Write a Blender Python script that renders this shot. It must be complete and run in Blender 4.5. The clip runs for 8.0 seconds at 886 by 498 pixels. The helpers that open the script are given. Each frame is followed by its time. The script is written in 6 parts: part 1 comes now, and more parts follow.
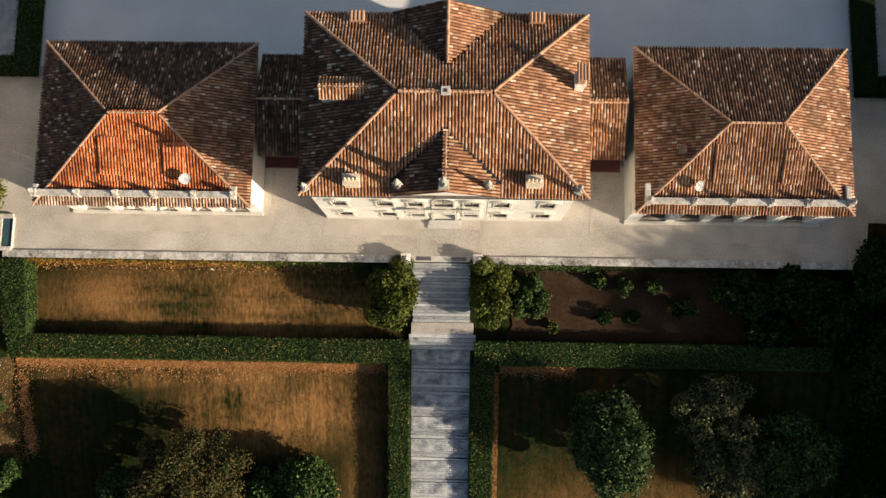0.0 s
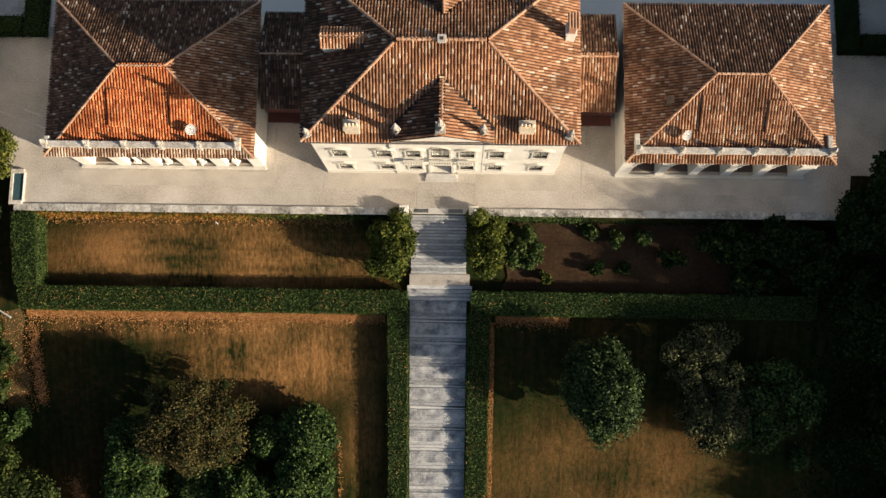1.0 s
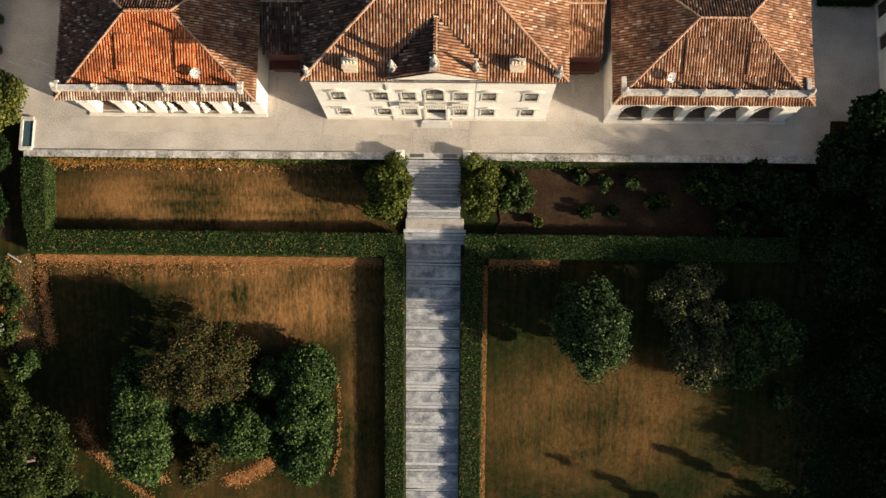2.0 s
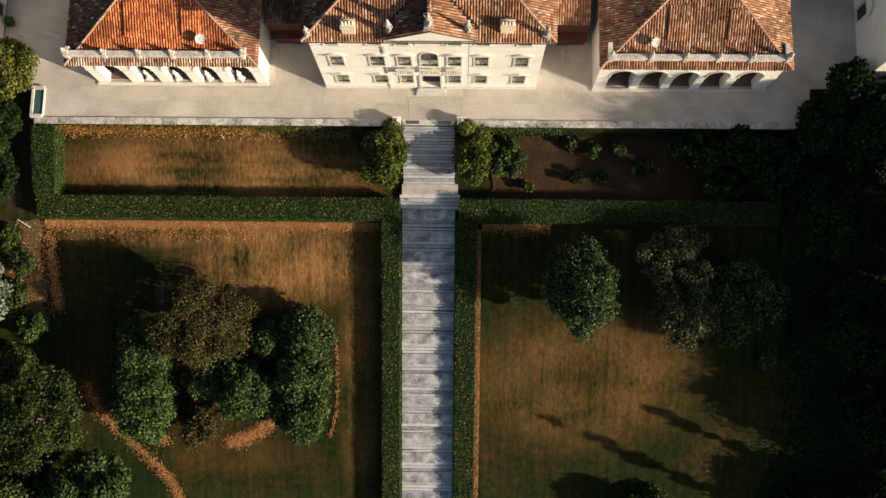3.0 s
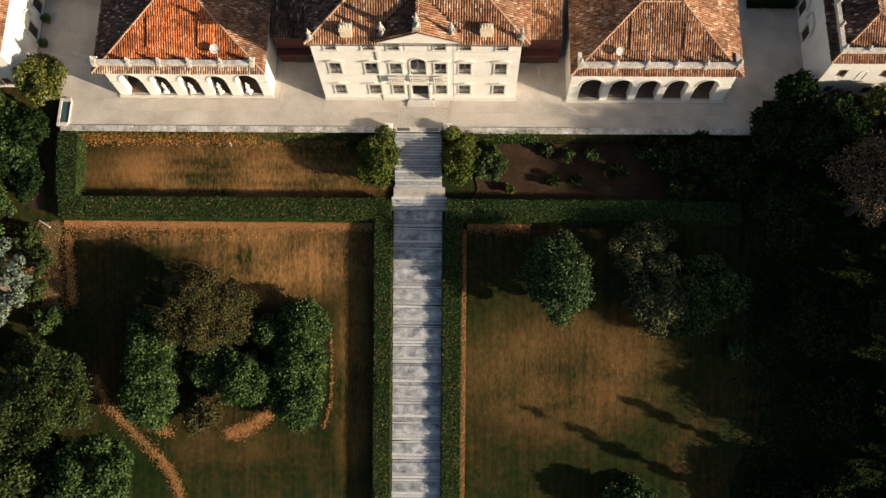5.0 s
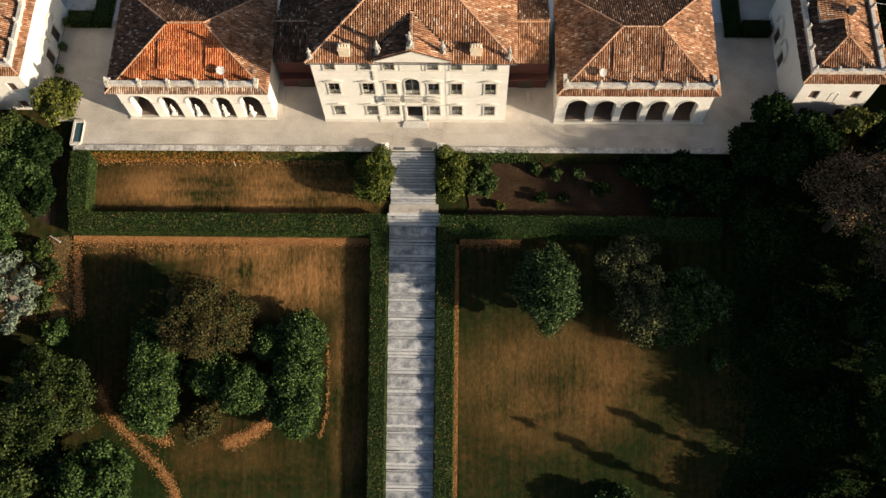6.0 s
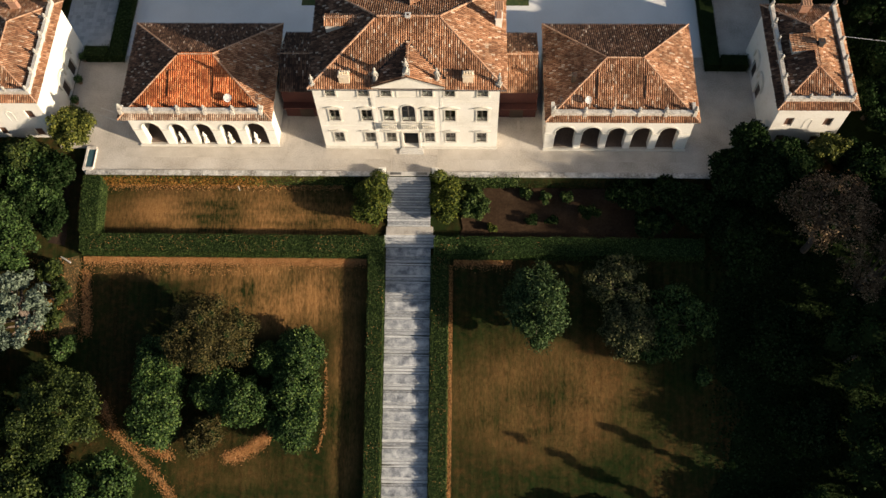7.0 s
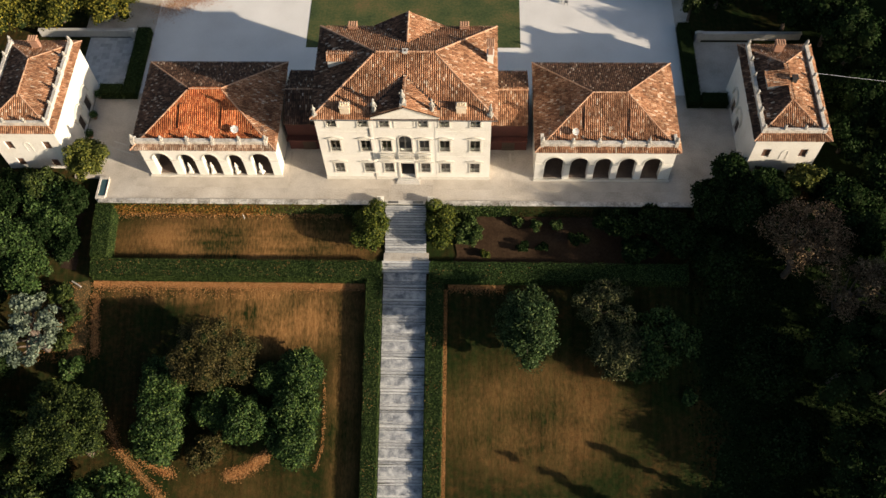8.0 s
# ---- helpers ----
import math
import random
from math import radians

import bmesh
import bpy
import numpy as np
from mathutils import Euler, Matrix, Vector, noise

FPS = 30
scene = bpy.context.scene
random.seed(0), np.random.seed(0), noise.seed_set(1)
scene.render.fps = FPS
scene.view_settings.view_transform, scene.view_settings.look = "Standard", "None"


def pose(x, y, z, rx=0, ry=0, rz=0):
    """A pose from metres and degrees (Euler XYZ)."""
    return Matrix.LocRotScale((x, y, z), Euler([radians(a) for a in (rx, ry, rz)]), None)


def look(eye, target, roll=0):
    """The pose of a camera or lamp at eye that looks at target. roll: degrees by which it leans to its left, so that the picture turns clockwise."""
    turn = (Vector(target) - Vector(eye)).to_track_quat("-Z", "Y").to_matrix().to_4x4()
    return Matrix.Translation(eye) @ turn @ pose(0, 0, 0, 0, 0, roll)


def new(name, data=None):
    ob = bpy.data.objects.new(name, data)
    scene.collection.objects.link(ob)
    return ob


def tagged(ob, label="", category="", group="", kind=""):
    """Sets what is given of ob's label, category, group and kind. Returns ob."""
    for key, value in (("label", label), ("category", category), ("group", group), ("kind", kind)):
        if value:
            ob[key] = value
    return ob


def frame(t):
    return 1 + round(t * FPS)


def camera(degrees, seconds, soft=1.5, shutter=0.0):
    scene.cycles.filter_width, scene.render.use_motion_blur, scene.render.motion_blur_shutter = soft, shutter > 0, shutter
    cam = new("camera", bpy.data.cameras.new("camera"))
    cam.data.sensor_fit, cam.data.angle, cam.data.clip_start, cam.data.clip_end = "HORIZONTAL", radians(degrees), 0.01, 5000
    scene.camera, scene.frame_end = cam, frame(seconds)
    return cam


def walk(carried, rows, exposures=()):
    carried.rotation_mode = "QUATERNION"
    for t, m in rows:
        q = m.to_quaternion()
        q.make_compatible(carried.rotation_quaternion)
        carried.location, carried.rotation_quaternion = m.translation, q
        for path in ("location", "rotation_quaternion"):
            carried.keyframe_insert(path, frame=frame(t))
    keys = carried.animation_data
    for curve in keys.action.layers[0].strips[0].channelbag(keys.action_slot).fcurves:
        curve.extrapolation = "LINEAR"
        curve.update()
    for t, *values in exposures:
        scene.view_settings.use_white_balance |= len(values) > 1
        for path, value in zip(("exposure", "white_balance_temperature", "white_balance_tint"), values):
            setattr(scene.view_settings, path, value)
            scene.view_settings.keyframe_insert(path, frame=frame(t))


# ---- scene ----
cam = camera(52.6, 8.0)
PATH = [
    (0, (1.672, 1.377, 76.331), (1.629, 1.663, 74.352), -7.6),
    (0.5, (1.886, -0.597, 77.357), (1.842, -0.313, 75.377), -7.9),
    (1, (1.93, -3.216, 78.342), (1.89, -2.929, 76.363), -7.1),
    (1.5, (2.161, -5.871, 79.411), (2.122, -5.586, 77.431), -6.9),
    (2, (2.348, -8.837, 80.537), (2.312, -8.549, 78.558), -6.4),
    (3.5, (3.348, -18.275, 83.647), (3.311, -17.883, 81.687), -4.7),
    (4, (3.7, -21.818, 84.753), (3.663, -21.358, 82.807), -3.9),
    (5.5, (5.12, -31.462, 87.81), (5.077, -30.81, 85.92), -3.1),
    (6, (5.885, -35.006, 88.615), (5.834, -34.278, 86.753), -3.2),
    (6.5, (6.357, -38.042, 89.665), (6.304, -37.25, 87.829), -3.0),
    (7, (6.826, -41.183, 90.611), (6.771, -40.325, 88.805), -2.8),
    (7.5, (7.188, -44.481, 91.474), (7.132, -43.555, 89.702), -2.5),
    (8, (7.912, -47.335, 92.62), (7.85, -46.351, 90.88), -2.6),
]
walk(cam, [(t, look(eye, target, roll)) for t, eye, target, roll in PATH], exposures=((0.0, 0.68), (8.0, 0.68)))

# ---------------------------------------------------------------- light
SUN_EL, SUN_AZ = 18.0, 22.0          # degrees up; degrees south of east
world = bpy.data.worlds.new("sky")
scene.world = world
world.use_nodes = True
sky = world.node_tree.nodes.new("ShaderNodeTexSky")
sky.sky_type = "NISHITA"
sky.sun_disc = False
sky.sun_elevation = radians(SUN_EL)
sky.sun_rotation = radians(90 + SUN_AZ)
sky.dust_density = 1.6
sky.ozone_density = 0.8
back = world.node_tree.nodes["Background"]
back.inputs["Strength"].default_value = 0.072
world.node_tree.links.new(sky.outputs["Color"], back.inputs["Color"])

sun_dir = Vector((math.cos(radians(SUN_EL)) * math.cos(radians(SUN_AZ)),
                  -math.cos(radians(SUN_EL)) * math.sin(radians(SUN_AZ)), math.sin(radians(SUN_EL))))
sun_data = bpy.data.lights.new("sun", "SUN")
sun_data.energy = 5.0
sun_data.angle = radians(0.6)
sun_data.color = (1.0, 0.85, 0.66)
sun = new("sun", sun_data)
sun.matrix_world = look(sun_dir * 300, (0, 0, 0))


# ---------------------------------------------------------------- materials
def mat(name, colours, scale=1.0, rough=0.9, fine=12.0, bump=0.3, vary="", spread=0.5, coarse=0.5, metal=0.0, contrast=0.25, stretch=None):
    """A mottled surface: colours from dark to light over coarse and fine noise; vary: 'island' or 'object' mixes in a random shade for each piece."""
    m = bpy.data.materials.new(name)
    m.use_nodes = True
    nt = m.node_tree
    n, link = nt.nodes, nt.links.new
    b = n["Principled BSDF"]
    b.inputs["Roughness"].default_value = rough
    b.inputs["Metallic"].default_value = metal
    co = n.new("ShaderNodeNewGeometry")
    big = n.new("ShaderNodeTexNoise")
    big.inputs["Scale"].default_value = scale
    big.inputs["Detail"].default_value = 5
    small = n.new("ShaderNodeTexNoise")
    small.inputs["Scale"].default_value = fine
    small.inputs["Detail"].default_value = 4
    where = co.outputs["Position"]
    if stretch:
        squeeze = n.new("ShaderNodeMapping")
        squeeze.inputs["Scale"].default_value = stretch
        link(where, squeeze.inputs["Vector"])
        where = squeeze.outputs["Vector"]
    for t in (big, small):
        link(where, t.inputs["Vector"])
    mix = n.new("ShaderNodeMix")
    mix.inputs[0].default_value = coarse
    link(small.outputs["Fac"], mix.inputs[2])
    link(big.outputs["Fac"], mix.inputs[3])
    value = mix.outputs[0]
    if vary:
        pick = n.new("ShaderNodeObjectInfo") if vary == "object" else co
        rnd = pick.outputs["Random"] if vary == "object" else pick.outputs["Random Per Island"]
        mix2 = n.new("ShaderNodeMix")
        mix2.inputs[0].default_value = spread
        link(value, mix2.inputs[2])
        link(rnd, mix2.inputs[3])
        value = mix2.outputs[0]
    ramp = n.new("ShaderNodeValToRGB")
    els = ramp.color_ramp.elements
    lo, hi = (0.5 - contrast, 0.5 + contrast) if not vary or contrast != 0.25 else (0.12, 0.88)
    while len(els) < len(colours):
        els.new(0.5)
    for i, c in enumerate(colours):
        els[i].position = lo + (hi - lo) * i / (len(colours) - 1)
        els[i].color = (*c, 1)
    link(value, ramp.inputs["Fac"])
    link(ramp.outputs["Color"], b.inputs["Base Color"])
    if bump:
        bp = n.new("ShaderNodeBump")
        bp.inputs["Strength"].default_value = bump
        bp.inputs["Distance"].default_value = 0.03
        link(small.outputs["Fac"], bp.inputs["Height"])
        link(bp.outputs["Normal"], b.inputs["Normal"])
    return m


def leaf_mat(name, dark, light, extra=None):
    cols = [dark, tuple((a + c) / 2 for a, c in zip(dark, light)), light]
    if extra:
        cols.append(extra)
    m = mat(name, cols, 0.35, 0.6, 3.0, 0.0, "island", 0.65)
    m.node_tree.nodes["Principled BSDF"].inputs["Specular IOR Level"].default_value = 0.12
    return m


PLASTER = mat("lime_plaster", [(0.58, 0.52, 0.43), (0.785, 0.74, 0.66), (0.85, 0.815, 0.755)], 0.5, 0.9, 6.0, 0.15, contrast=0.3)
PARAPET = mat("weathered_parapet", [(0.24, 0.205, 0.165), (0.56, 0.51, 0.44), (0.76, 0.72, 0.65)], 1.3, 0.9, 5.0, 0.3, contrast=0.2)
TAN = mat("tan_chimney_plaster", [(0.42, 0.32, 0.21), (0.68, 0.56, 0.41), (0.80, 0.71, 0.57)], 1.2, 0.9, 6.0, 0.3)
COPING = mat("worn_coping_stone", [(0.10, 0.09, 0.075), (0.33, 0.305, 0.265), (0.56, 0.53, 0.48), (0.74, 0.71, 0.65)], 1.1, 0.9, 5.0, 0.4, "object", 0.12, contrast=0.2)
PLASTER_OLD = mat("weathered_plaster", [(0.30, 0.275, 0.245), (0.50, 0.475, 0.43), (0.66, 0.635, 0.59)], 0.7, 0.9, 5.0, 0.2, contrast=0.28)
STONE = mat("pale_stone", [(0.36, 0.34, 0.31), (0.56, 0.53, 0.48), (0.68, 0.66, 0.61)], 0.9, 0.85, 9.0, 0.4)
STONE_STEP = mat("step_stone", [(0.12, 0.127, 0.135), (0.34, 0.345, 0.35), (0.52, 0.52, 0.515), (0.68, 0.675, 0.66)], 0.9, 0.9, 4.5, 0.5, "object", 0.22, coarse=0.42, contrast=0.21, stretch=(0.7, 2.4, 1.0))
COBBLE = mat("cobble_panel", [(0.14, 0.147, 0.16), (0.27, 0.278, 0.29), (0.46, 0.46, 0.455), (0.60, 0.595, 0.58)], 1.15, 0.9, 6.0, 0.4, coarse=0.72, contrast=0.17)
STATUE = mat("statue_stone", [(0.16, 0.15, 0.13), (0.40, 0.37, 0.32), (0.58, 0.55, 0.50)], 1.5, 0.9, 9.0, 0.4)
GRAVEL = mat("pale_gravel", [(0.31, 0.268, 0.218), (0.49, 0.437, 0.37), (0.645, 0.588, 0.51)], 0.35, 0.95, 7.0, 0.8, coarse=0.55, contrast=0.19)
PAVING = mat("courtyard_paving", [(0.30, 0.30, 0.29), (0.46, 0.455, 0.44), (0.60, 0.595, 0.575)], 0.8, 0.9, 9.0, 0.4, "object", 0.45)
BAND = mat("paving_band", [(0.33, 0.285, 0.23), (0.50, 0.445, 0.375), (0.64, 0.585, 0.505)], 0.5, 0.9, 12.0, 0.3)


def tile_mat(name, stops, vary="island", stain=0.38, patch=0.45):
    """Fired clay: each tile takes its own shade from the ramp, most of them brown and a few bleached by lichen; damp stains lie over many tiles at once."""
    m = bpy.data.materials.new(name)
    m.use_nodes = True
    n, link = m.node_tree.nodes, m.node_tree.links.new
    b = n["Principled BSDF"]
    b.inputs["Roughness"].default_value = 0.9
    b.inputs["Specular IOR Level"].default_value = 0.25
    geo = n.new("ShaderNodeNewGeometry")
    rnd = n.new("ShaderNodeObjectInfo").outputs["Random"] if vary == "object" else geo.outputs["Random Per Island"]
    ramp = n.new("ShaderNodeValToRGB")
    els = ramp.color_ramp.elements
    while len(els) < len(stops):
        els.new(0.5)
    for e, (at, c) in zip(els, stops):
        e.position = at
        e.color = (*c, 1)
    link(rnd, ramp.inputs["Fac"])
    total = None
    for scale, detail, lo, hi, least, most in ((patch, 4, 0.36, 0.62, 1 - stain, 1.12), (9.0, 3, 0.3, 0.7, 0.72, 1.2)):
        tx = n.new("ShaderNodeTexNoise")
        tx.inputs["Scale"].default_value = scale
        tx.inputs["Detail"].default_value = detail
        link(geo.outputs["Position"], tx.inputs["Vector"])
        mr = n.new("ShaderNodeMapRange")
        for key, val in (("From Min", lo), ("From Max", hi), ("To Min", least), ("To Max", most)):
            mr.inputs[key].default_value = val
        link(tx.outputs["Fac"], mr.inputs["Value"])
        if total is None:
            total = mr.outputs["Result"]
        else:
            mu = n.new("ShaderNodeMath")
            mu.operation = "MULTIPLY"
            link(total, mu.inputs[0])
            link(mr.outputs["Result"], mu.inputs[1])
            total = mu.outputs[0]
            bp = n.new("ShaderNodeBump")
            bp.inputs["Strength"].default_value = 0.25
            bp.inputs["Distance"].default_value = 0.02
            link(tx.outputs["Fac"], bp.inputs["Height"])
            link(bp.outputs["Normal"], b.inputs["Normal"])
    sc = n.new("ShaderNodeVectorMath")
    sc.operation = "SCALE"
    link(ramp.outputs["Color"], sc.inputs[0])
    link(total, sc.inputs["Scale"])
    link(sc.outputs["Vector"], b.inputs["Base Color"])
    return m


TILE_STOPS = ((0.0, (0.23, 0.108, 0.058)), (0.25, (0.34, 0.160, 0.083)), (0.55, (0.43, 0.212, 0.113)), (0.84, (0.51, 0.280, 0.160)), (0.94, (0.58, 0.37, 0.235)), (0.985, (0.70, 0.53, 0.39)))
TILE = tile_mat("old_clay_tile", TILE_STOPS)
TILE_ONE = tile_mat("old_clay_tile_single", TILE_STOPS, "object")
# darker copy of the clay tile: holds the shade of slopes away from the sun
TILE_DARK = tile_mat("shaded_lichened_tile", ((0.0, (0.070, 0.040, 0.027)), (0.3, (0.125, 0.067, 0.041)), (0.62, (0.195, 0.102, 0.061)), (0.88, (0.27, 0.150, 0.092)), (0.945, (0.38, 0.25, 0.17)), (0.985, (0.64, 0.50, 0.38))), stain=0.4)
TILE_PALE = tile_mat("bleached_clay_tile", ((0.0, (0.24, 0.135, 0.085)), (0.4, (0.40, 0.255, 0.17)), (0.8, (0.54, 0.39, 0.28)), (1.0, (0.68, 0.55, 0.43))))
TILE_NEW = tile_mat("new_clay_tile", ((0.0, (0.34, 0.085, 0.030)), (0.4, (0.52, 0.155, 0.054)), (0.8, (0.61, 0.205, 0.075)), (1.0, (0.68, 0.29, 0.125))), stain=0.42, patch=0.6)
CAP = mat("ridge_cap_clay", [(0.26, 0.13, 0.075), (0.48, 0.27, 0.16), (0.60, 0.40, 0.27)], 0.7, 0.9, 6.0, 0.2, "island", 0.5)
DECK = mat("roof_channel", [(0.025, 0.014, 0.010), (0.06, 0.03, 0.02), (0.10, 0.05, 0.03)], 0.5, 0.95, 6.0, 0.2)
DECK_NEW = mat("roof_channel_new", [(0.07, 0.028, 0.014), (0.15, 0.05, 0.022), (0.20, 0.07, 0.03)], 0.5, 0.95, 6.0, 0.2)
BRICK = mat("chimney_brick", [(0.22, 0.10, 0.06), (0.36, 0.19, 0.12), (0.48, 0.30, 0.21)], 1.2, 0.9, 14.0, 0.3)
REDWALL = mat("dark_red_plaster", [(0.05, 0.018, 0.014), (0.085, 0.026, 0.020), (0.12, 0.036, 0.026)], 0.5, 0.9, 6.0, 0.2)
WOOD = mat("dark_wood", [(0.02, 0.014, 0.010), (0.05, 0.032, 0.02), (0.09, 0.055, 0.035)], 0.8, 0.6, 14.0, 0.2)
SHUTTER = mat("brown_shutter_paint", [(0.07, 0.035, 0.022), (0.13, 0.062, 0.038), (0.18, 0.09, 0.056)], 1.0, 0.6, 9.0, 0.15)
PAINTED = mat("grey_window_paint", [(0.07, 0.055, 0.045), (0.12, 0.10, 0.085), (0.20, 0.175, 0.15)], 1.0, 0.6, 8.0, 0.1)
# plaster of the rooms, with their dimness put into the colour
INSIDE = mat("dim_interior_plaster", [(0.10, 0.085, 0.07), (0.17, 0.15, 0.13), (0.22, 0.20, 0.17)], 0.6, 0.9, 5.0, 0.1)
METAL = mat("white_enamel", [(0.66, 0.66, 0.65), (0.74, 0.74, 0.73), (0.80, 0.80, 0.79)], 1.0, 0.4, 6.0, 0.05)
IRON = mat("zinc_gutter", [(0.12, 0.12, 0.12), (0.20, 0.20, 0.20), (0.28, 0.28, 0.28)], 1.0, 0.5, 6.0, 0.05, metal=0.8)
BARK = mat("bark", [(0.06, 0.045, 0.035), (0.13, 0.10, 0.08), (0.22, 0.18, 0.15)], 1.5, 0.95, 12.0, 0.6)
LITTER = mat("fallen_leaves", [(0.14, 0.060, 0.022), (0.36, 0.155, 0.055), (0.55, 0.27, 0.105), (0.68, 0.42, 0.20)], 0.5, 0.9, 3.0, 0.0, "island", 0.6)
DIRT = mat("garden_soil", [(0.022, 0.015, 0.010), (0.045, 0.030, 0.020), (0.08, 0.052, 0.034)], 0.4, 0.95, 5.0, 0.5)
CREEPER = leaf_mat("creeper_leaf", (0.045, 0.045, 0.010), (0.25, 0.105, 0.020), (0.36, 0.19, 0.048))
L_BOX = leaf_mat("hedge_leaf", (0.004, 0.012, 0.003), (0.040, 0.068, 0.015), (0.13, 0.16, 0.045))
L_OAK = leaf_mat("broad_leaf", (0.005, 0.014, 0.004), (0.044, 0.082, 0.019), (0.105, 0.148, 0.042))
L_MAGN = leaf_mat("glossy_leaf", (0.003, 0.010, 0.003), (0.036, 0.072, 0.016), (0.145, 0.195, 0.048))
L_YEL = leaf_mat("yellowing_leaf", (0.007, 0.014, 0.002), (0.06, 0.08, 0.012), (0.17, 0.165, 0.024))
L_BROWN = leaf_mat("autumn_brown_leaf", (0.013, 0.013, 0.004), (0.07, 0.06, 0.019), (0.135, 0.1, 0.034))
L_RED = leaf_mat("copper_leaf", (0.028, 0.018, 0.010), (0.17, 0.112, 0.064), (0.34, 0.235, 0.14))
L_CONIF = leaf_mat("conifer_leaf", (0.005, 0.011, 0.003), (0.038, 0.056, 0.012), (0.10, 0.118, 0.028))
L_BLUE = leaf_mat("blue_cedar_leaf", (0.035, 0.05, 0.033), (0.14, 0.175, 0.12), (0.27, 0.31, 0.22))
# near-black leaf: the grove's shade is put into its colour
L_DARK = leaf_mat("shaded_evergreen_leaf", (0.002, 0.006, 0.002), (0.017, 0.032, 0.010), (0.044, 0.062, 0.025))
# core fill: shade between the leaves is put into this dark green
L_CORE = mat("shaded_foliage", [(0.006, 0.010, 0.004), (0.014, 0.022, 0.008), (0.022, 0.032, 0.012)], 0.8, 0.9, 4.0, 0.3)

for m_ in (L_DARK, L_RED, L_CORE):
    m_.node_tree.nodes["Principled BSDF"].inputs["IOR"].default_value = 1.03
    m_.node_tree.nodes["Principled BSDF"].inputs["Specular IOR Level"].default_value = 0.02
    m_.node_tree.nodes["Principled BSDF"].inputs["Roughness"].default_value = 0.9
L_MAGN.node_tree.nodes["Principled BSDF"].inputs["Specular IOR Level"].default_value = 0.15


def glass_mat(name, tint, rough):
    m = bpy.data.materials.new(name)
    m.use_nodes = True
    b = m.node_tree.nodes["Principled BSDF"]
    b.inputs["Base Color"].default_value = (*tint, 1)
    b.inputs["Roughness"].default_value = rough
    b.inputs["Transmission Weight"].default_value = 1.0
    b.inputs["IOR"].default_value = 1.45
    return m


GLASS = glass_mat("window_glass", (0.8, 0.86, 0.86), 0.03)
WATER = mat("pool_water", [(0.03, 0.07, 0.08), (0.05, 0.10, 0.115), (0.07, 0.13, 0.14)], 0.6, 0.08, 5.0, 0.05)


def grass_mat(name, cols, streak):
    """Dry lawn: patches of green and straw with mowing streaks along y."""
    m = mat(name, cols, 0.11, 0.95, 1.6, 0.5, coarse=0.6, contrast=0.17)
    nt = m.node_tree
    n, link = nt.nodes, nt.links.new
    geo = next(x for x in n if x.type == "NEW_GEOMETRY")
    mp = n.new("ShaderNodeMapping")
    mp.inputs["Rotation"].default_value = (0, 0, 0.12)
    mp.inputs["Scale"].default_value = (2.2, 0.12, 0.12)
    link(geo.outputs["Position"], mp.inputs["Vector"])
    st = n.new("ShaderNodeTexNoise")
    st.inputs["Scale"].default_value = 1.0
    st.inputs["Detail"].default_value = 3
    link(mp.outputs["Vector"], st.inputs["Vector"])
    fine = n.new("ShaderNodeTexNoise")
    fine.inputs["Scale"].default_value = 17.0
    fine.inputs["Detail"].default_value = 5
    link(geo.outputs["Position"], fine.inputs["Vector"])
    add = n.new("ShaderNodeMath")
    link(st.outputs["Fac"], add.inputs[0])
    link(fine.outputs["Fac"], add.inputs[1])
    rng = n.new("ShaderNodeMapRange")
    rng.inputs["From Min"].default_value = 0.7
    rng.inputs["From Max"].default_value = 1.3
    rng.inputs["To Min"].default_value = 1 - streak
    rng.inputs["To Max"].default_value = 1 + streak
    link(add.outputs[0], rng.inputs["Value"])
    mul = n.new("ShaderNodeVectorMath")
    mul.operation = "SCALE"
    ramp = next(x for x in n if x.type == "VALTORGB")
    link(ramp.outputs["Color"], mul.inputs[0])
    link(rng.outputs["Result"], mul.inputs["Scale"])
    link(mul.outputs["Vector"], n["Principled BSDF"].inputs["Base Color"])
    return m


# dry grass and the sun on it, put in as straw colour: centre, half-widths and strength of each patch
DRY_SUNLIT_PATCHES = ((-20.0, 7.6, 18.0, 3.6, 0.95), (-15.0, -1.2, 10.5, 4.6, 1.0), (-26.0, 1.2, 10.0, 1.4, 0.8), (15.0, -12.5, 13.0, 7.0, 0.38), (-7.0, -13.0, 2.4, 12.0, 0.45), (-20.0, -20.5, 8.0, 2.2, 0.15))


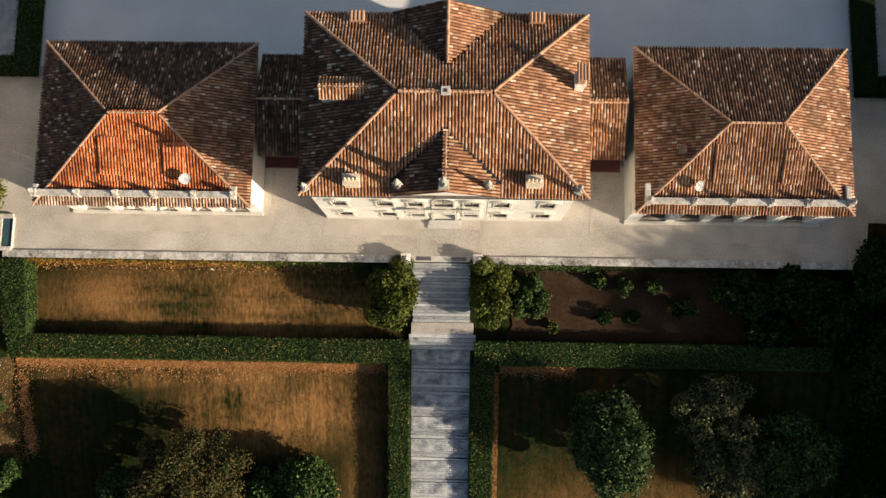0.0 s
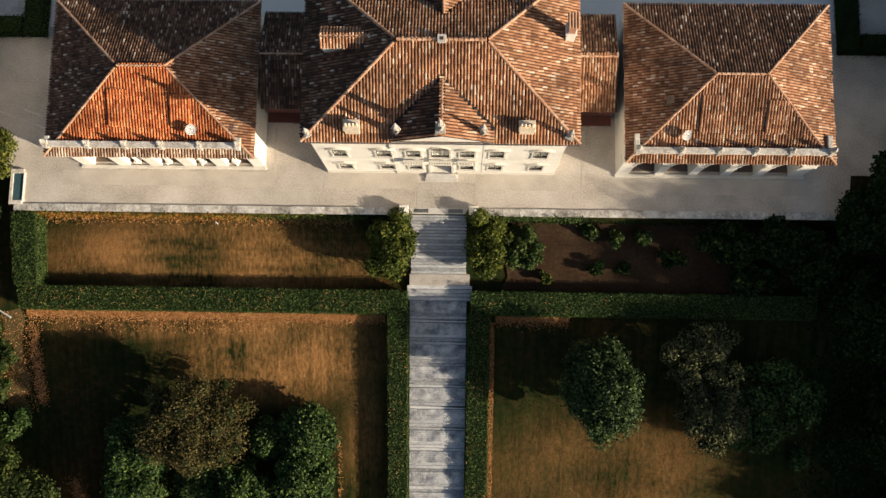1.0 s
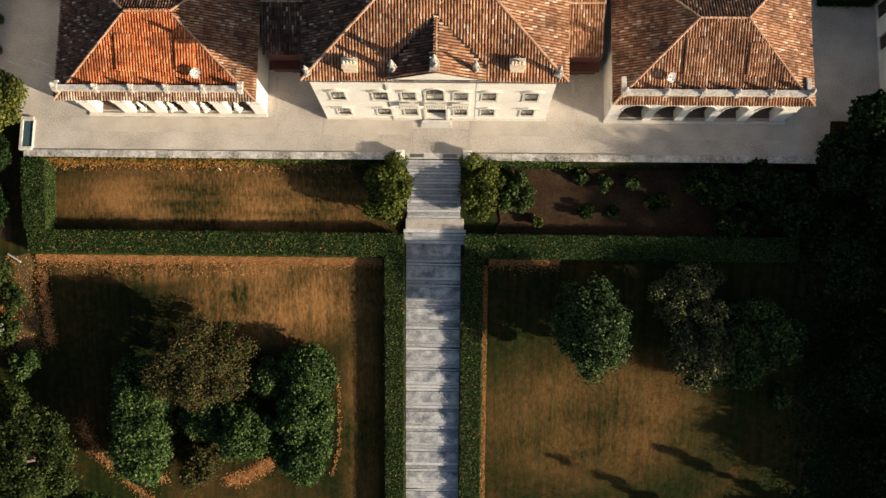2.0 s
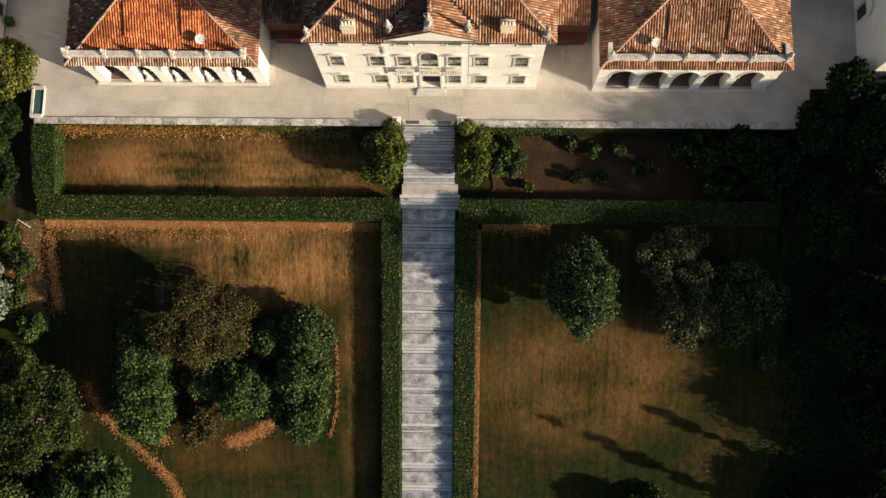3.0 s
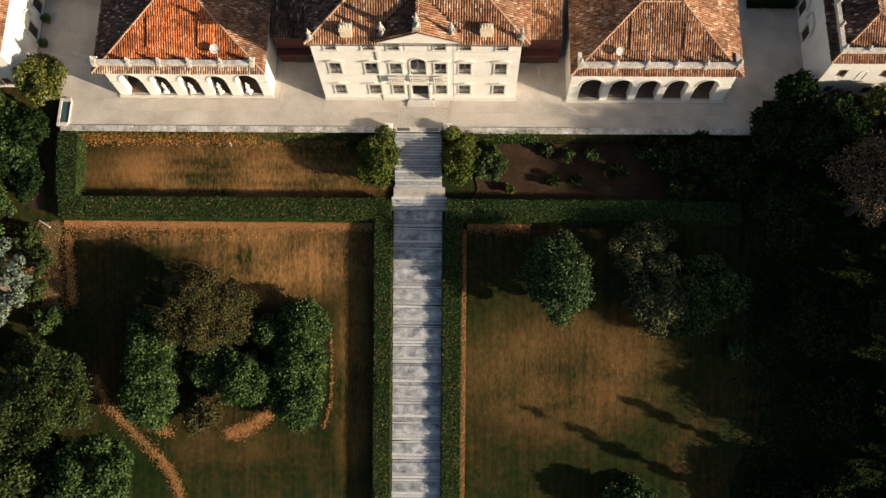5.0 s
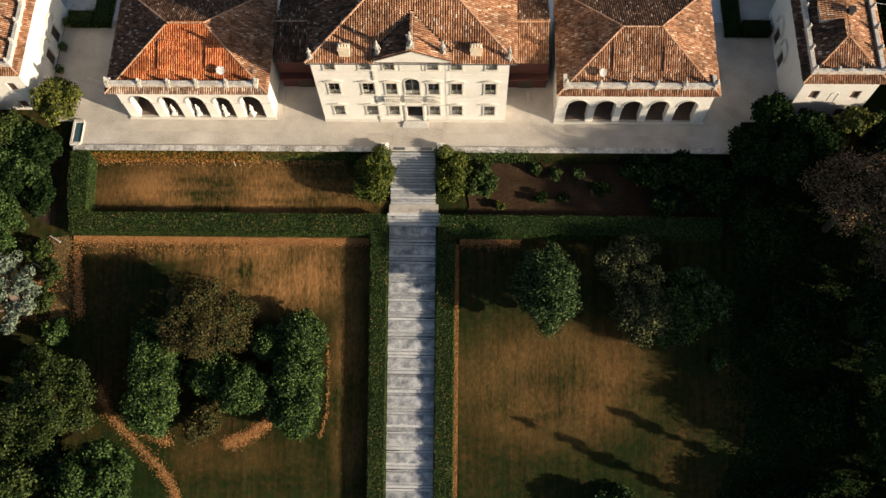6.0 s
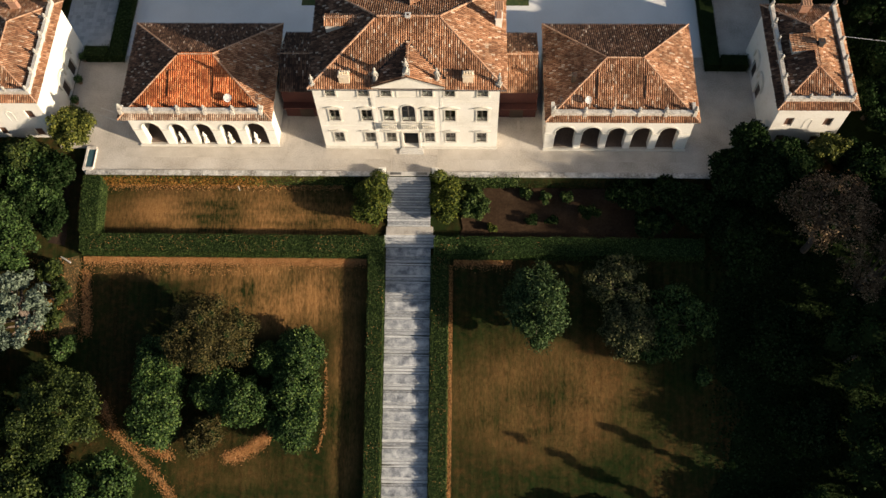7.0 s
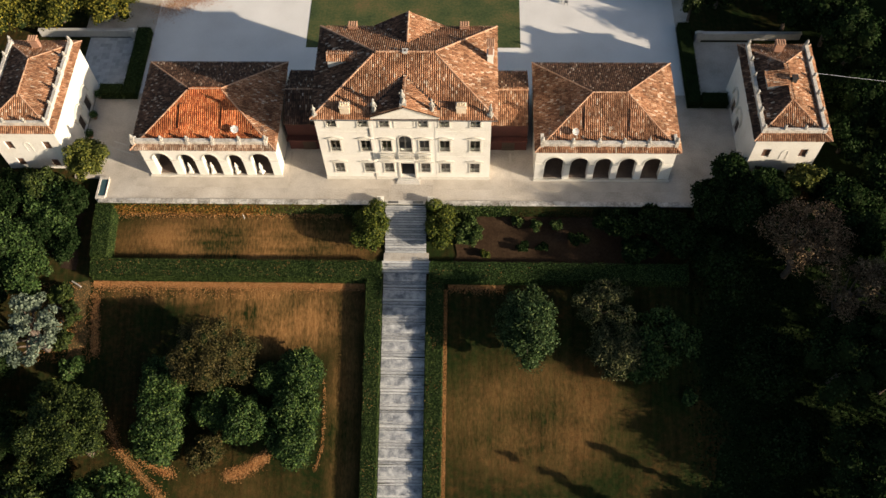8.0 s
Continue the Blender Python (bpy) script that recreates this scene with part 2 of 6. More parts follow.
def dry_sunlit_lawn(name, green, dry, streak, vary=""):
    """Green grass that turns straw-coloured in loose, streaky patches, where it is dry and sunlit."""
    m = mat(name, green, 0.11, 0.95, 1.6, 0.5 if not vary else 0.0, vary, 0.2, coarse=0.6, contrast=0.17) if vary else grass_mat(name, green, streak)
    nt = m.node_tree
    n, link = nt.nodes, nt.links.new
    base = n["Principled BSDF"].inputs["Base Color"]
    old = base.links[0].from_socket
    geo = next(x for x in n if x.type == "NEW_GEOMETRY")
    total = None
    for cx, cy, rx, ry, most in DRY_SUNLIT_PATCHES:
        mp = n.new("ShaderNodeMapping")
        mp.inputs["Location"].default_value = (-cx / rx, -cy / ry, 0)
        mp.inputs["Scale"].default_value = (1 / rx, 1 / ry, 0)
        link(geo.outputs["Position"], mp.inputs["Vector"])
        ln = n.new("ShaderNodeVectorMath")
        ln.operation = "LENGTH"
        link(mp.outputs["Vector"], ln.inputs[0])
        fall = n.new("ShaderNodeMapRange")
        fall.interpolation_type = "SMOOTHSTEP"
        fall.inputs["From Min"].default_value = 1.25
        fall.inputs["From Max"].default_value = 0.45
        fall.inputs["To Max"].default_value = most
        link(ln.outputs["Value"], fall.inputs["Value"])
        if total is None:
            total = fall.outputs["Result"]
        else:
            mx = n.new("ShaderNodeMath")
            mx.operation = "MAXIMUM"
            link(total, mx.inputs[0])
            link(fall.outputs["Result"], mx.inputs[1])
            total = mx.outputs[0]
    # the lower lawns are mown up and down the slope, the terrace lawn from side to side
    place = n.new("ShaderNodeSeparateXYZ")
    link(geo.outputs["Position"], place.inputs[0])
    side = n.new("ShaderNodeMath")
    side.operation = "GREATER_THAN"
    side.inputs[1].default_value = 3.6
    link(place.outputs["Y"], side.inputs[0])
    noises = []
    for scale, rot in (((0.10, 1.1, 0.1), 0.0), ((1.5, 0.09, 0.1), 0.14), ((0.16, 0.20, 0.2), 0.0), ((5.0, 1.6, 1.0), 0.14)):
        mp = n.new("ShaderNodeMapping")
        mp.inputs["Scale"].default_value = scale
        mp.inputs["Rotation"].default_value = (0, 0, rot)
        link(geo.outputs["Position"], mp.inputs["Vector"])
        tx = n.new("ShaderNodeTexNoise")
        tx.inputs["Scale"].default_value = 1.0
        tx.inputs["Detail"].default_value = 5
        link(mp.outputs["Vector"], tx.inputs["Vector"])
        noises.append(tx.outputs["Fac"])
    mown = n.new("ShaderNodeMix")
    link(side.outputs[0], mown.inputs[0])
    link(noises[1], mown.inputs[2])
    link(noises[0], mown.inputs[3])
    noises = [mown.outputs[0]] + noises[2:]
    s = n.new("ShaderNodeMath")
    link(noises[0], s.inputs[0])
    link(noises[1], s.inputs[1])
    s2 = n.new("ShaderNodeMath")
    link(s.outputs[0], s2.inputs[0])
    link(noises[2], s2.inputs[1])
    gate = n.new("ShaderNodeMapRange")
    gate.inputs["From Min"].default_value = 1.52
    gate.inputs["From Max"].default_value = 2.38
    s3 = n.new("ShaderNodeMath")
    link(s2.outputs[0], s3.inputs[0])
    link(noises[1], s3.inputs[1])
    link(s3.outputs[0], gate.inputs["Value"])
    fac = n.new("ShaderNodeMath")
    fac.operation = "MULTIPLY_ADD"
    fac.use_clamp = True
    link(total, fac.inputs[0])
    link(gate.outputs["Result"], fac.inputs[1])
    fac.inputs[2].default_value = 0.0
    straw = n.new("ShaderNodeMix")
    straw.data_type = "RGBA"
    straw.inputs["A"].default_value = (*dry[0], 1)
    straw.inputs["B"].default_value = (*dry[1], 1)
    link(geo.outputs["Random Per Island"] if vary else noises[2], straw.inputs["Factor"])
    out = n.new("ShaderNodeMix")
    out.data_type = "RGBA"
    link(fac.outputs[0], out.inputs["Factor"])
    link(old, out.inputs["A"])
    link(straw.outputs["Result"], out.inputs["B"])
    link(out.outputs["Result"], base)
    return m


LAWN = dry_sunlit_lawn("dry_sunlit_lawn", [(0.007, 0.018, 0.004), (0.015, 0.023, 0.006), (0.034, 0.028, 0.009), (0.075, 0.040, 0.013)], ((0.19, 0.086, 0.027), (0.40, 0.214, 0.083)), 0.5)
GRASS = dry_sunlit_lawn("grass_tuft", [(0.008, 0.018, 0.005), (0.018, 0.024, 0.007), (0.042, 0.030, 0.011), (0.080, 0.044, 0.017)], ((0.19, 0.090, 0.027), (0.39, 0.208, 0.072)), 0.0, "island")
for m_ in (LAWN, GRASS, DIRT, LITTER, BARK):
    m_.node_tree.nodes["Principled BSDF"].inputs["Specular IOR Level"].default_value = 0.05


# ---------------------------------------------------------------- building helpers
def link_mesh(name, bm, material, parent=None, label="", smooth=False):
    me = bpy.data.meshes.new(name)
    if isinstance(bm, tuple):
        me.from_pydata(*bm)
    else:
        bm.to_mesh(me)
        bm.free()
    me.materials.append(material)
    if smooth:
        me.shade_smooth()
    ob = new(name, me)
    if parent:
        ob.parent = parent
    if label:
        ob["label"] = label
    return ob


def part(name, bm, material, parent, label="", smooth=False):
    """One mesh object under a thing or a part; coordinates are those of the world, less the thing's own place."""
    return link_mesh(name, bm, material, parent, label, smooth)


def thing(name, label, category, group="", kind=""):
    return tagged(new(name), label, category, group, kind)


def add_box(bm, x0, x1, y0, y1, z0, z1, bevel=0.0):
    vs = [bm.verts.new((x, y, z)) for z in (z0, z1) for x, y in ((x0, y0), (x1, y0), (x1, y1), (x0, y1))]
    fs = [bm.faces.new([vs[i] for i in f]) for f in ((3, 2, 1, 0), (4, 5, 6, 7), (0, 1, 5, 4), (1, 2, 6, 5), (2, 3, 7, 6), (3, 0, 4, 7))]
    if bevel:
        es = list({e for f in fs for e in f.edges})
        bmesh.ops.bevel(bm, geom=es, offset=bevel, segments=1, affect="EDGES")
    return vs


def box(x0, x1, y0, y1, z0, z1, bevel=0.0):
    bm = bmesh.new()
    add_box(bm, x0, x1, y0, y1, z0, z1, bevel)
    return bm


def prism(bm, pts, axis, a, b):
    """Extrudes a polygon of (p, q) along an axis from a to b; axis 'y': points are (x, z); axis 'x': (y, z); axis 'z': (x, y)."""
    def at(p, q, s):
        return (p, s, q) if axis == "y" else (s, p, q) if axis == "x" else (p, q, s)
    lo = [bm.verts.new(at(p, q, a)) for p, q in pts]
    hi = [bm.verts.new(at(p, q, b)) for p, q in pts]
    bm.faces.new(lo)
    bm.faces.new(hi[::-1])
    for i in range(len(pts)):
        j = (i + 1) % len(pts)
        bm.faces.new((lo[j], lo[i], hi[i], hi[j]))
    return lo + hi


def lathe(bm, profile, x, y, z, n=10, sx=1.0, sy=1.0):
    rings = []
    for r, h in profile:
        rings.append([bm.verts.new((x + sx * r * math.cos(2 * math.pi * i / n), y + sy * r * math.sin(2 * math.pi * i / n), z + h)) for i in range(n)])
    for a, b in zip(rings, rings[1:]):
        for i in range(n):
            j = (i + 1) % n
            bm.faces.new((a[i], a[j], b[j], b[i]))
    bm.faces.new(rings[0][::-1])
    bm.faces.new(rings[-1])


def tube(bm, a, b, r0, r1, n=7):
    a, b = Vector(a), Vector(b)
    q = (b - a).to_track_quat("Z", "Y")
    rings = []
    for p, r in ((a, r0), (b, r1)):
        rings.append([bm.verts.new(p + q @ Vector((r * math.cos(2 * math.pi * i / n), r * math.sin(2 * math.pi * i / n), 0))) for i in range(n)])
    for i in range(n):
        j = (i + 1) % n
        bm.faces.new((rings[0][i], rings[0][j], rings[1][j], rings[1][i]))
    bm.faces.new(rings[0][::-1])
    bm.faces.new(rings[1])


def wall_xz(bm, x0, x1, y0, y1, z0, z1, holes):
    """A wall along x from y0 to y1 thick, with rectangular holes (x0, x1, z0, z1) through it."""
    xs = sorted({x0, x1, *[h[0] for h in holes], *[h[1] for h in holes]})
    zs = sorted({z0, z1, *[h[2] for h in holes], *[h[3] for h in holes]})

    def solid(i, j):
        if not (0 <= i < len(xs) - 1 and 0 <= j < len(zs) - 1):
            return False
        cx, cz = (xs[i] + xs[i + 1]) / 2, (zs[j] + zs[j + 1]) / 2
        return not any(h[0] < cx < h[1] and h[2] < cz < h[3] for h in holes)

    grid = {}

    def v(i, j, k):
        if (i, j, k) not in grid:
            grid[i, j, k] = bm.verts.new((xs[i], (y0, y1)[k], zs[j]))
        return grid[i, j, k]

    for i in range(len(xs) - 1):
        for j in range(len(zs) - 1):
            if not solid(i, j):
                continue
            bm.faces.new((v(i, j, 0), v(i + 1, j, 0), v(i + 1, j + 1, 0), v(i, j + 1, 0)))
            bm.faces.new((v(i, j + 1, 1), v(i + 1, j + 1, 1), v(i + 1, j, 1), v(i, j, 1)))
            if not solid(i - 1, j):
                bm.faces.new((v(i, j, 1), v(i, j, 0), v(i, j + 1, 0), v(i, j + 1, 1)))
            if not solid(i + 1, j):
                bm.faces.new((v(i + 1, j, 0), v(i + 1, j, 1), v(i + 1, j + 1, 1), v(i + 1, j + 1, 0)))
            if not solid(i, j - 1):
                bm.faces.new((v(i, j, 1), v(i + 1, j, 1), v(i + 1, j, 0), v(i, j, 0)))
            if not solid(i, j + 1):
                bm.faces.new((v(i, j + 1, 0), v(i + 1, j + 1, 0), v(i + 1, j + 1, 1), v(i, j + 1, 1)))


# ---------------------------------------------------------------- clay roofs
rng = np.random.default_rng(7)
PITCH, COURSE = 0.24, 0.37
ARC = np.array([(math.cos(a), math.sin(a)) for a in np.linspace(math.pi, 0, 5)])


def inside(poly, u, v):
    """Which points lie inside a convex polygon given counter-clockwise."""
    ok = np.ones(len(u), bool)
    for (ax, ay), (bx, by) in zip(poly, poly[1:] + poly[:1]):
        ok &= (bx - ax) * (v - ay) - (by - ay) * (u - ax) >= -1e-6
    return ok


def tile_frames(corners):
    """Origin, along-eave and up-slope axes, normal, and the polygon in that plane; the first two corners are the eave, from left to right seen from outside."""
    o = np.array(corners[0], float)
    u = np.array(corners[1], float) - o
    u /= np.linalg.norm(u)
    w = np.array(corners[2], float) - o
    n = np.cross(u, w)
    n /= np.linalg.norm(n)
    v = np.cross(n, u)
    poly = [(float(np.dot(np.array(c, float) - o, u)), float(np.dot(np.array(c, float) - o, v))) for c in corners]
    return o, u, v, n, poly


def barrel_mesh():
    """One cover tile, 0.44 m long, hollow below."""
    verts, faces = [], []
    for k, (vv, r, lift) in enumerate(((-0.03, 0.092, 0.046), (0.41, 0.077, 0.014))):
        for c, s in ARC:
            verts.append((r * c, vv, lift + 1.0 * r * s))
    for i in range(4):
        faces.append((i, i + 1, i + 6, i + 5))
    faces.append((4, 3, 2, 1, 0))
    return verts, faces


BARREL_V, BARREL_F = barrel_mesh()
ONE_TILE = bpy.data.meshes.new("roof_tile")
ONE_TILE.from_pydata(BARREL_V, [], BARREL_F)
ONE_TILE.materials.append(TILE_ONE)


def roof_slope(parent, corners, tile, deck, singles=0, thick=0.16, holes=()):
    """A slope of barrel tiles over its deck. holes: polygons in world x, y where another roof covers the slope."""
    o, u, v, n, poly = tile_frames(corners)
    top = [Vector(c) for c in corners]
    bm = bmesh.new()
    nn = Vector(n)
    hi = [bm.verts.new(c) for c in top]
    lo = [bm.verts.new(c - nn * thick) for c in top]
    bm.faces.new(hi)
    bm.faces.new(lo[::-1])
    for i in range(len(top)):
        j = (i + 1) % len(top)
        bm.faces.new((lo[i], lo[j], hi[j], hi[i]))
    slope = part("roof_slope", bm, deck, parent)
    us = [p[0] for p in poly]
    vs = [p[1] for p in poly]
    gu, gv = np.meshgrid(np.arange(min(us) + 0.11, max(us), PITCH), np.arange(0.0, max(vs), COURSE))
    gu, gv = gu.ravel(), gv.ravel()
    keep = inside(poly, gu, np.minimum(gv + 0.2, max(vs))) & inside(poly, gu, gv + 0.02)
    gu, gv = gu[keep], gv[keep]
    for hole in holes:
        p = o + gu[:, None] * u + (gv[:, None] + 0.2) * v
        k = ~inside(list(hole), p[:, 0], p[:, 1])
        gu, gv = gu[k], gv[k]
    order = np.argsort(gv, kind="stable")
    gu, gv = gu[order], gv[order]
    m = len(gu)
    ju = gu + rng.normal(0, 0.006, m)
    jv = gv + rng.normal(0, 0.022, m)
    turn = rng.normal(0, 0.022, m)
    lift = np.abs(rng.normal(0, 0.012, m))
    for i in range(min(singles, m)):
        t = new("roof_tile", ONE_TILE)
        t.parent = slope
        x = Vector(u) * math.cos(turn[i]) + Vector(v) * math.sin(turn[i])
        y = nn.cross(x)
        t.matrix_basis = Matrix.Translation(Vector(o + ju[i] * u + jv[i] * v + lift[i] * n)) @ Matrix((x, y, nn)).transposed().to_4x4()
    s = min(singles, m)
    ju, jv, turn, lift = ju[s:], jv[s:], turn[s:], lift[s:]
    bv = np.array(BARREL_V)
    lx = bv[None, :, 0] * np.cos(turn)[:, None] - bv[None, :, 1] * np.sin(turn)[:, None] + ju[:, None]
    ly = bv[None, :, 0] * np.sin(turn)[:, None] + bv[None, :, 1] * np.cos(turn)[:, None] + jv[:, None]
    lz = np.broadcast_to(bv[None, :, 2], lx.shape) + lift[:, None]
    pts = (o + lx[..., None] * u + ly[..., None] * v + lz[..., None] * n).reshape(-1, 3)
    faces = [tuple(10 * i + k for k in f) for i in range(len(ju)) for f in BARREL_F]
    tiles = link_mesh("tiling", (pts.tolist(), [], faces), tile, slope, smooth=False)
    tiles["kind"] = "stuff"
    return slope


def ridge_caps(parent, a, b, mat_=None, r=0.13, name="ridge_capping"):
    """A line of overlapping cap tiles."""
    a, b = Vector(a), Vector(b)
    d = (b - a).normalized()
    side = d.cross(Vector((0, 0, 1))).normalized()
    up = side.cross(d)
    verts, faces = [], []
    count = max(1, int((b - a).length / 0.38))
    for i in range(count):
        p = a + d * (0.38 * i) + side * random.uniform(-0.012, 0.012) + up * 0.04
        base = len(verts)
        for s, rr, h in ((0.0, r, 0.03), (0.42, r * 0.86, 0.0)):
            for k in range(6):
                ang = math.pi * k / 5
                verts.append(p + d * s + side * (rr * math.cos(ang)) + up * (rr * math.sin(ang) + h))
        for k in range(5):
            faces.append((base + k, base + k + 1, base + k + 7, base + k + 6))
        faces.append(tuple(base + k for k in range(5, -1, -1)))
    ob = part(name, (verts, [], faces), mat_ or CAP, parent)
    ob["kind"] = "stuff"
    return ob


# ---------------------------------------------------------------- ground and terrace
def upper_z(y):
    """The garden below the terrace: a lawn that falls gently, then the long slope."""
    if y > 5.0:
        return -2.3 - (11.2 - y) * 0.24
    return max(-3.79 - (5.0 - y) * 0.335, -22.0)


def ground_z(x, y):
    if y >= 11.2:
        z = -0.06
        if x < -39.0 or x > 37.0:
            z = -0.06 - 2.2 * max(0.0, min(1.0, (15.5 - y) / 4.3))
        return z
    return upper_z(y)


def ground_sheet():
    xs = [-1500, -600, -250, -120] + [-80 + 2 * i for i in range(81)] + [120, 250, 600, 1500]
    ys = [-1500, -500, -200, -100, -70] + [-60 + 1.5 * i for i in range(46)] + [9.0, 10.2, 11.19, 11.2, 12.5, 14.0, 15.5, 20, 30, 40, 60, 90, 200, 600, 1500]
    verts = [(x, y, ground_z(x, y) + 0.06 * noise.noise((x * 0.22, y * 0.22, 3.0)) * (y < 11.0)) for y in ys for x in xs]
    w = len(xs)
    faces = [(j * w + i, j * w + i + 1, (j + 1) * w + i + 1, (j + 1) * w + i) for j in range(len(ys) - 1) for i in range(w - 1)]
    return verts, [], faces


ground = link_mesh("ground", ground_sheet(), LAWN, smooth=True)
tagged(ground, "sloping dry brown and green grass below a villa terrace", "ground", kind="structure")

yard = bmesh.new()
prism(yard, [(-38.2, 11.75), (36.0, 11.75), (36.4, 15.2), (41.2, 15.2), (41.2, 28.1), (37.6, 28.1), (37.6, 52.0), (-46.0, 52.0), (-46.0, 38.85), (-38.35, 38.85), (-38.35, 29.2), (-42.0, 29.2), (-42.0, 14.95), (-38.2, 14.95)], "z", -0.5, 0.0)
bmesh.ops.recalc_face_normals(yard, faces=yard.faces)
terrace = link_mesh("terrace", yard, GRAVEL)
tagged(terrace, "pale gravel terrace and courtyard round the villa", "terrace", kind="structure")


def retaining_wall(x0, x1):
    w = thing("retaining_wall", "low garden retaining wall with a pale stone coping", "wall", kind="structure")
    part("wall_face", box(x0, x1, 11.25, 11.75, -3.0, -0.02), PLASTER_OLD, w)
    x = x0
    i = 0
    while x < x1 - 0.05:
        e = min(x1, x + 1.55 + 0.25 * math.sin(3.1 * i))
        part("coping_stone", box(x + 0.008, e - 0.008, 11.14, 11.80, -0.02, 0.13 + 0.012 * math.sin(5.0 * i), 0.015), COPING, w)
        x, i = e, i + 1
    return w


retaining_wall(-38.2, -2.75)
retaining_wall(2.45, 35.0)

basin = thing("stone_basin", "long stone-rimmed basin of blue-green water at the terrace end", "basin")
for nm, b_ in (("rim", (-38.62, -38.35, 11.7, 14.9)), ("rim", (-37.45, -37.36, 11.9, 14.6)), ("rim", (-38.35, -37.45, 11.7, 12.05)), ("rim", (-38.35, -37.45, 14.5, 14.9))):
    part(nm, box(*b_, -0.6, 0.28, 0.02), PARAPET, basin)
part("water", box(-38.35, -37.45, 12.05, 14.5, -0.5, 0.18), WATER, basin, "still blue-green water")


def band(x0, x1, y0, y1, name="paving_band"):
    ob = link_mesh(name, box(x0, x1, y0, y1, -0.02, 0.012), BAND)
    return tagged(ob, "flat worn stone band set in the gravel", "paving", kind="structure")


for b_ in ((-10.4, -2.3, 13.55, 14.95), (3.4, 10.6, 13.5, 14.95), (-34.0, -15.0, 13.6, 14.9), (15.0, 33.0, 13.3, 14.7), (-2.26, -2.1, 11.85, 14.95), (3.2, 3.36, 11.85, 14.95),
           (-15.0, -14.7, 13.6, 19.0), (12.6, 12.9, 14.0, 19.0)):
    band(*b_)
for cx, cy, ln in ((-37.8, 19.4, 5.7), (-37.2, 20.2, 1.9)):
    line = link_mesh("paving_line", box(-ln / 2, ln / 2, -0.07, 0.07, -0.02, 0.014), STONE)
    line.matrix_basis = pose(cx, cy, 0.0, 0, 0, -20)
    tagged(line, "thin pale line set in the gravel", "paving", kind="structure")

# the slightly darker patch of paving in front of the entrance
apron = link_mesh("entrance_paving", box(-2.05, 3.15, 11.85, 14.1, -0.02, 0.016), mat("apron_stone", [(0.26, 0.225, 0.185), (0.46, 0.41, 0.35), (0.62, 0.565, 0.49)], 0.45, 0.9, 6.0, 0.4))
tagged(apron, "grey stone paving before the entrance", "paving", kind="structure")


# risers are darker than the treads
RISER = mat("dark_riser", [(0.10, 0.104, 0.11), (0.24, 0.244, 0.25), (0.42, 0.42, 0.415)], 1.5, 0.95, 7.0, 0.4)


# ---------------------------------------------------------------- the long garden stair
def garden_stair():
    st = thing("garden_stair", "long straight grey stone stair with cobbled landings running down the garden", "staircase", kind="structure")
    # steep upper flight
    n = 19
    y, z = 11.27, 0.0
    for i in range(n):
        z -= 3.25 / n
        tread = part("step", box(-2.62 + 0.02 * math.sin(i * 2.3), 2.42 + 0.02 * math.cos(i * 1.7), y - 0.215 + 0.012 * math.sin(i * 5.1), y, z - 0.09, z, 0.015), STONE_STEP, st)
        part("riser", box(-2.6, 2.4, y - 0.262, y - 0.001, z - 0.6, z - 0.091), RISER, tread, "dark step riser")
        y -= 0.262
    part("landing", box(-2.75, 2.75, 5.25, y, z - 0.6, z - 0.01, 0.02), mat("leafy_landing", [(0.24, 0.19, 0.145), (0.46, 0.415, 0.36), (0.64, 0.60, 0.54)], 1.2, 0.9, 8.0, 0.5), st)
    y = 5.25
    for i in range(4):
        z -= 0.15
        tread = part("step", box(-2.95 + 0.02 * math.sin(i * 3.1), 2.98, y - 0.29 + 0.012 * math.sin(i * 4.3), y, z - 0.09, z, 0.02), STONE_STEP, st)
        part("riser", box(-2.93, 2.96, y - 0.34, y - 0.001, z - 0.6, z - 0.091), RISER, tread, "dark step riser")
        y -= 0.34
    # flights of four low steps and cobbled panels
    k = 0
    while y > -46:
        top = y
        # landing of cobble between two stone kerbs
        z_l = upper_z(y) + 0.10
        part("cobbled_landing", cobbles(-2.72, 2.5, y - 1.06, y, z_l, k), COBBLE, st)
        y -= 1.06
        drop = (upper_z(y - 0.93) + 0.10) - z_l
        for i in range(3):
            zz = z_l + drop * (i + 1) / 3 * 0.999
            tread = part("step", box(-2.74 + 0.02 * math.sin(k * 3 + i), 2.52, y - 0.25 + 0.015 * math.sin(k * 2.1 + i), y, zz - 0.08, zz, 0.015), STONE_STEP, st)
            part("riser", box(-2.72, 2.5, y - 0.31, y - 0.001, zz - 0.5, zz - 0.081), RISER, tread, "dark step riser")
            y -= 0.31
        k += 1
    return st


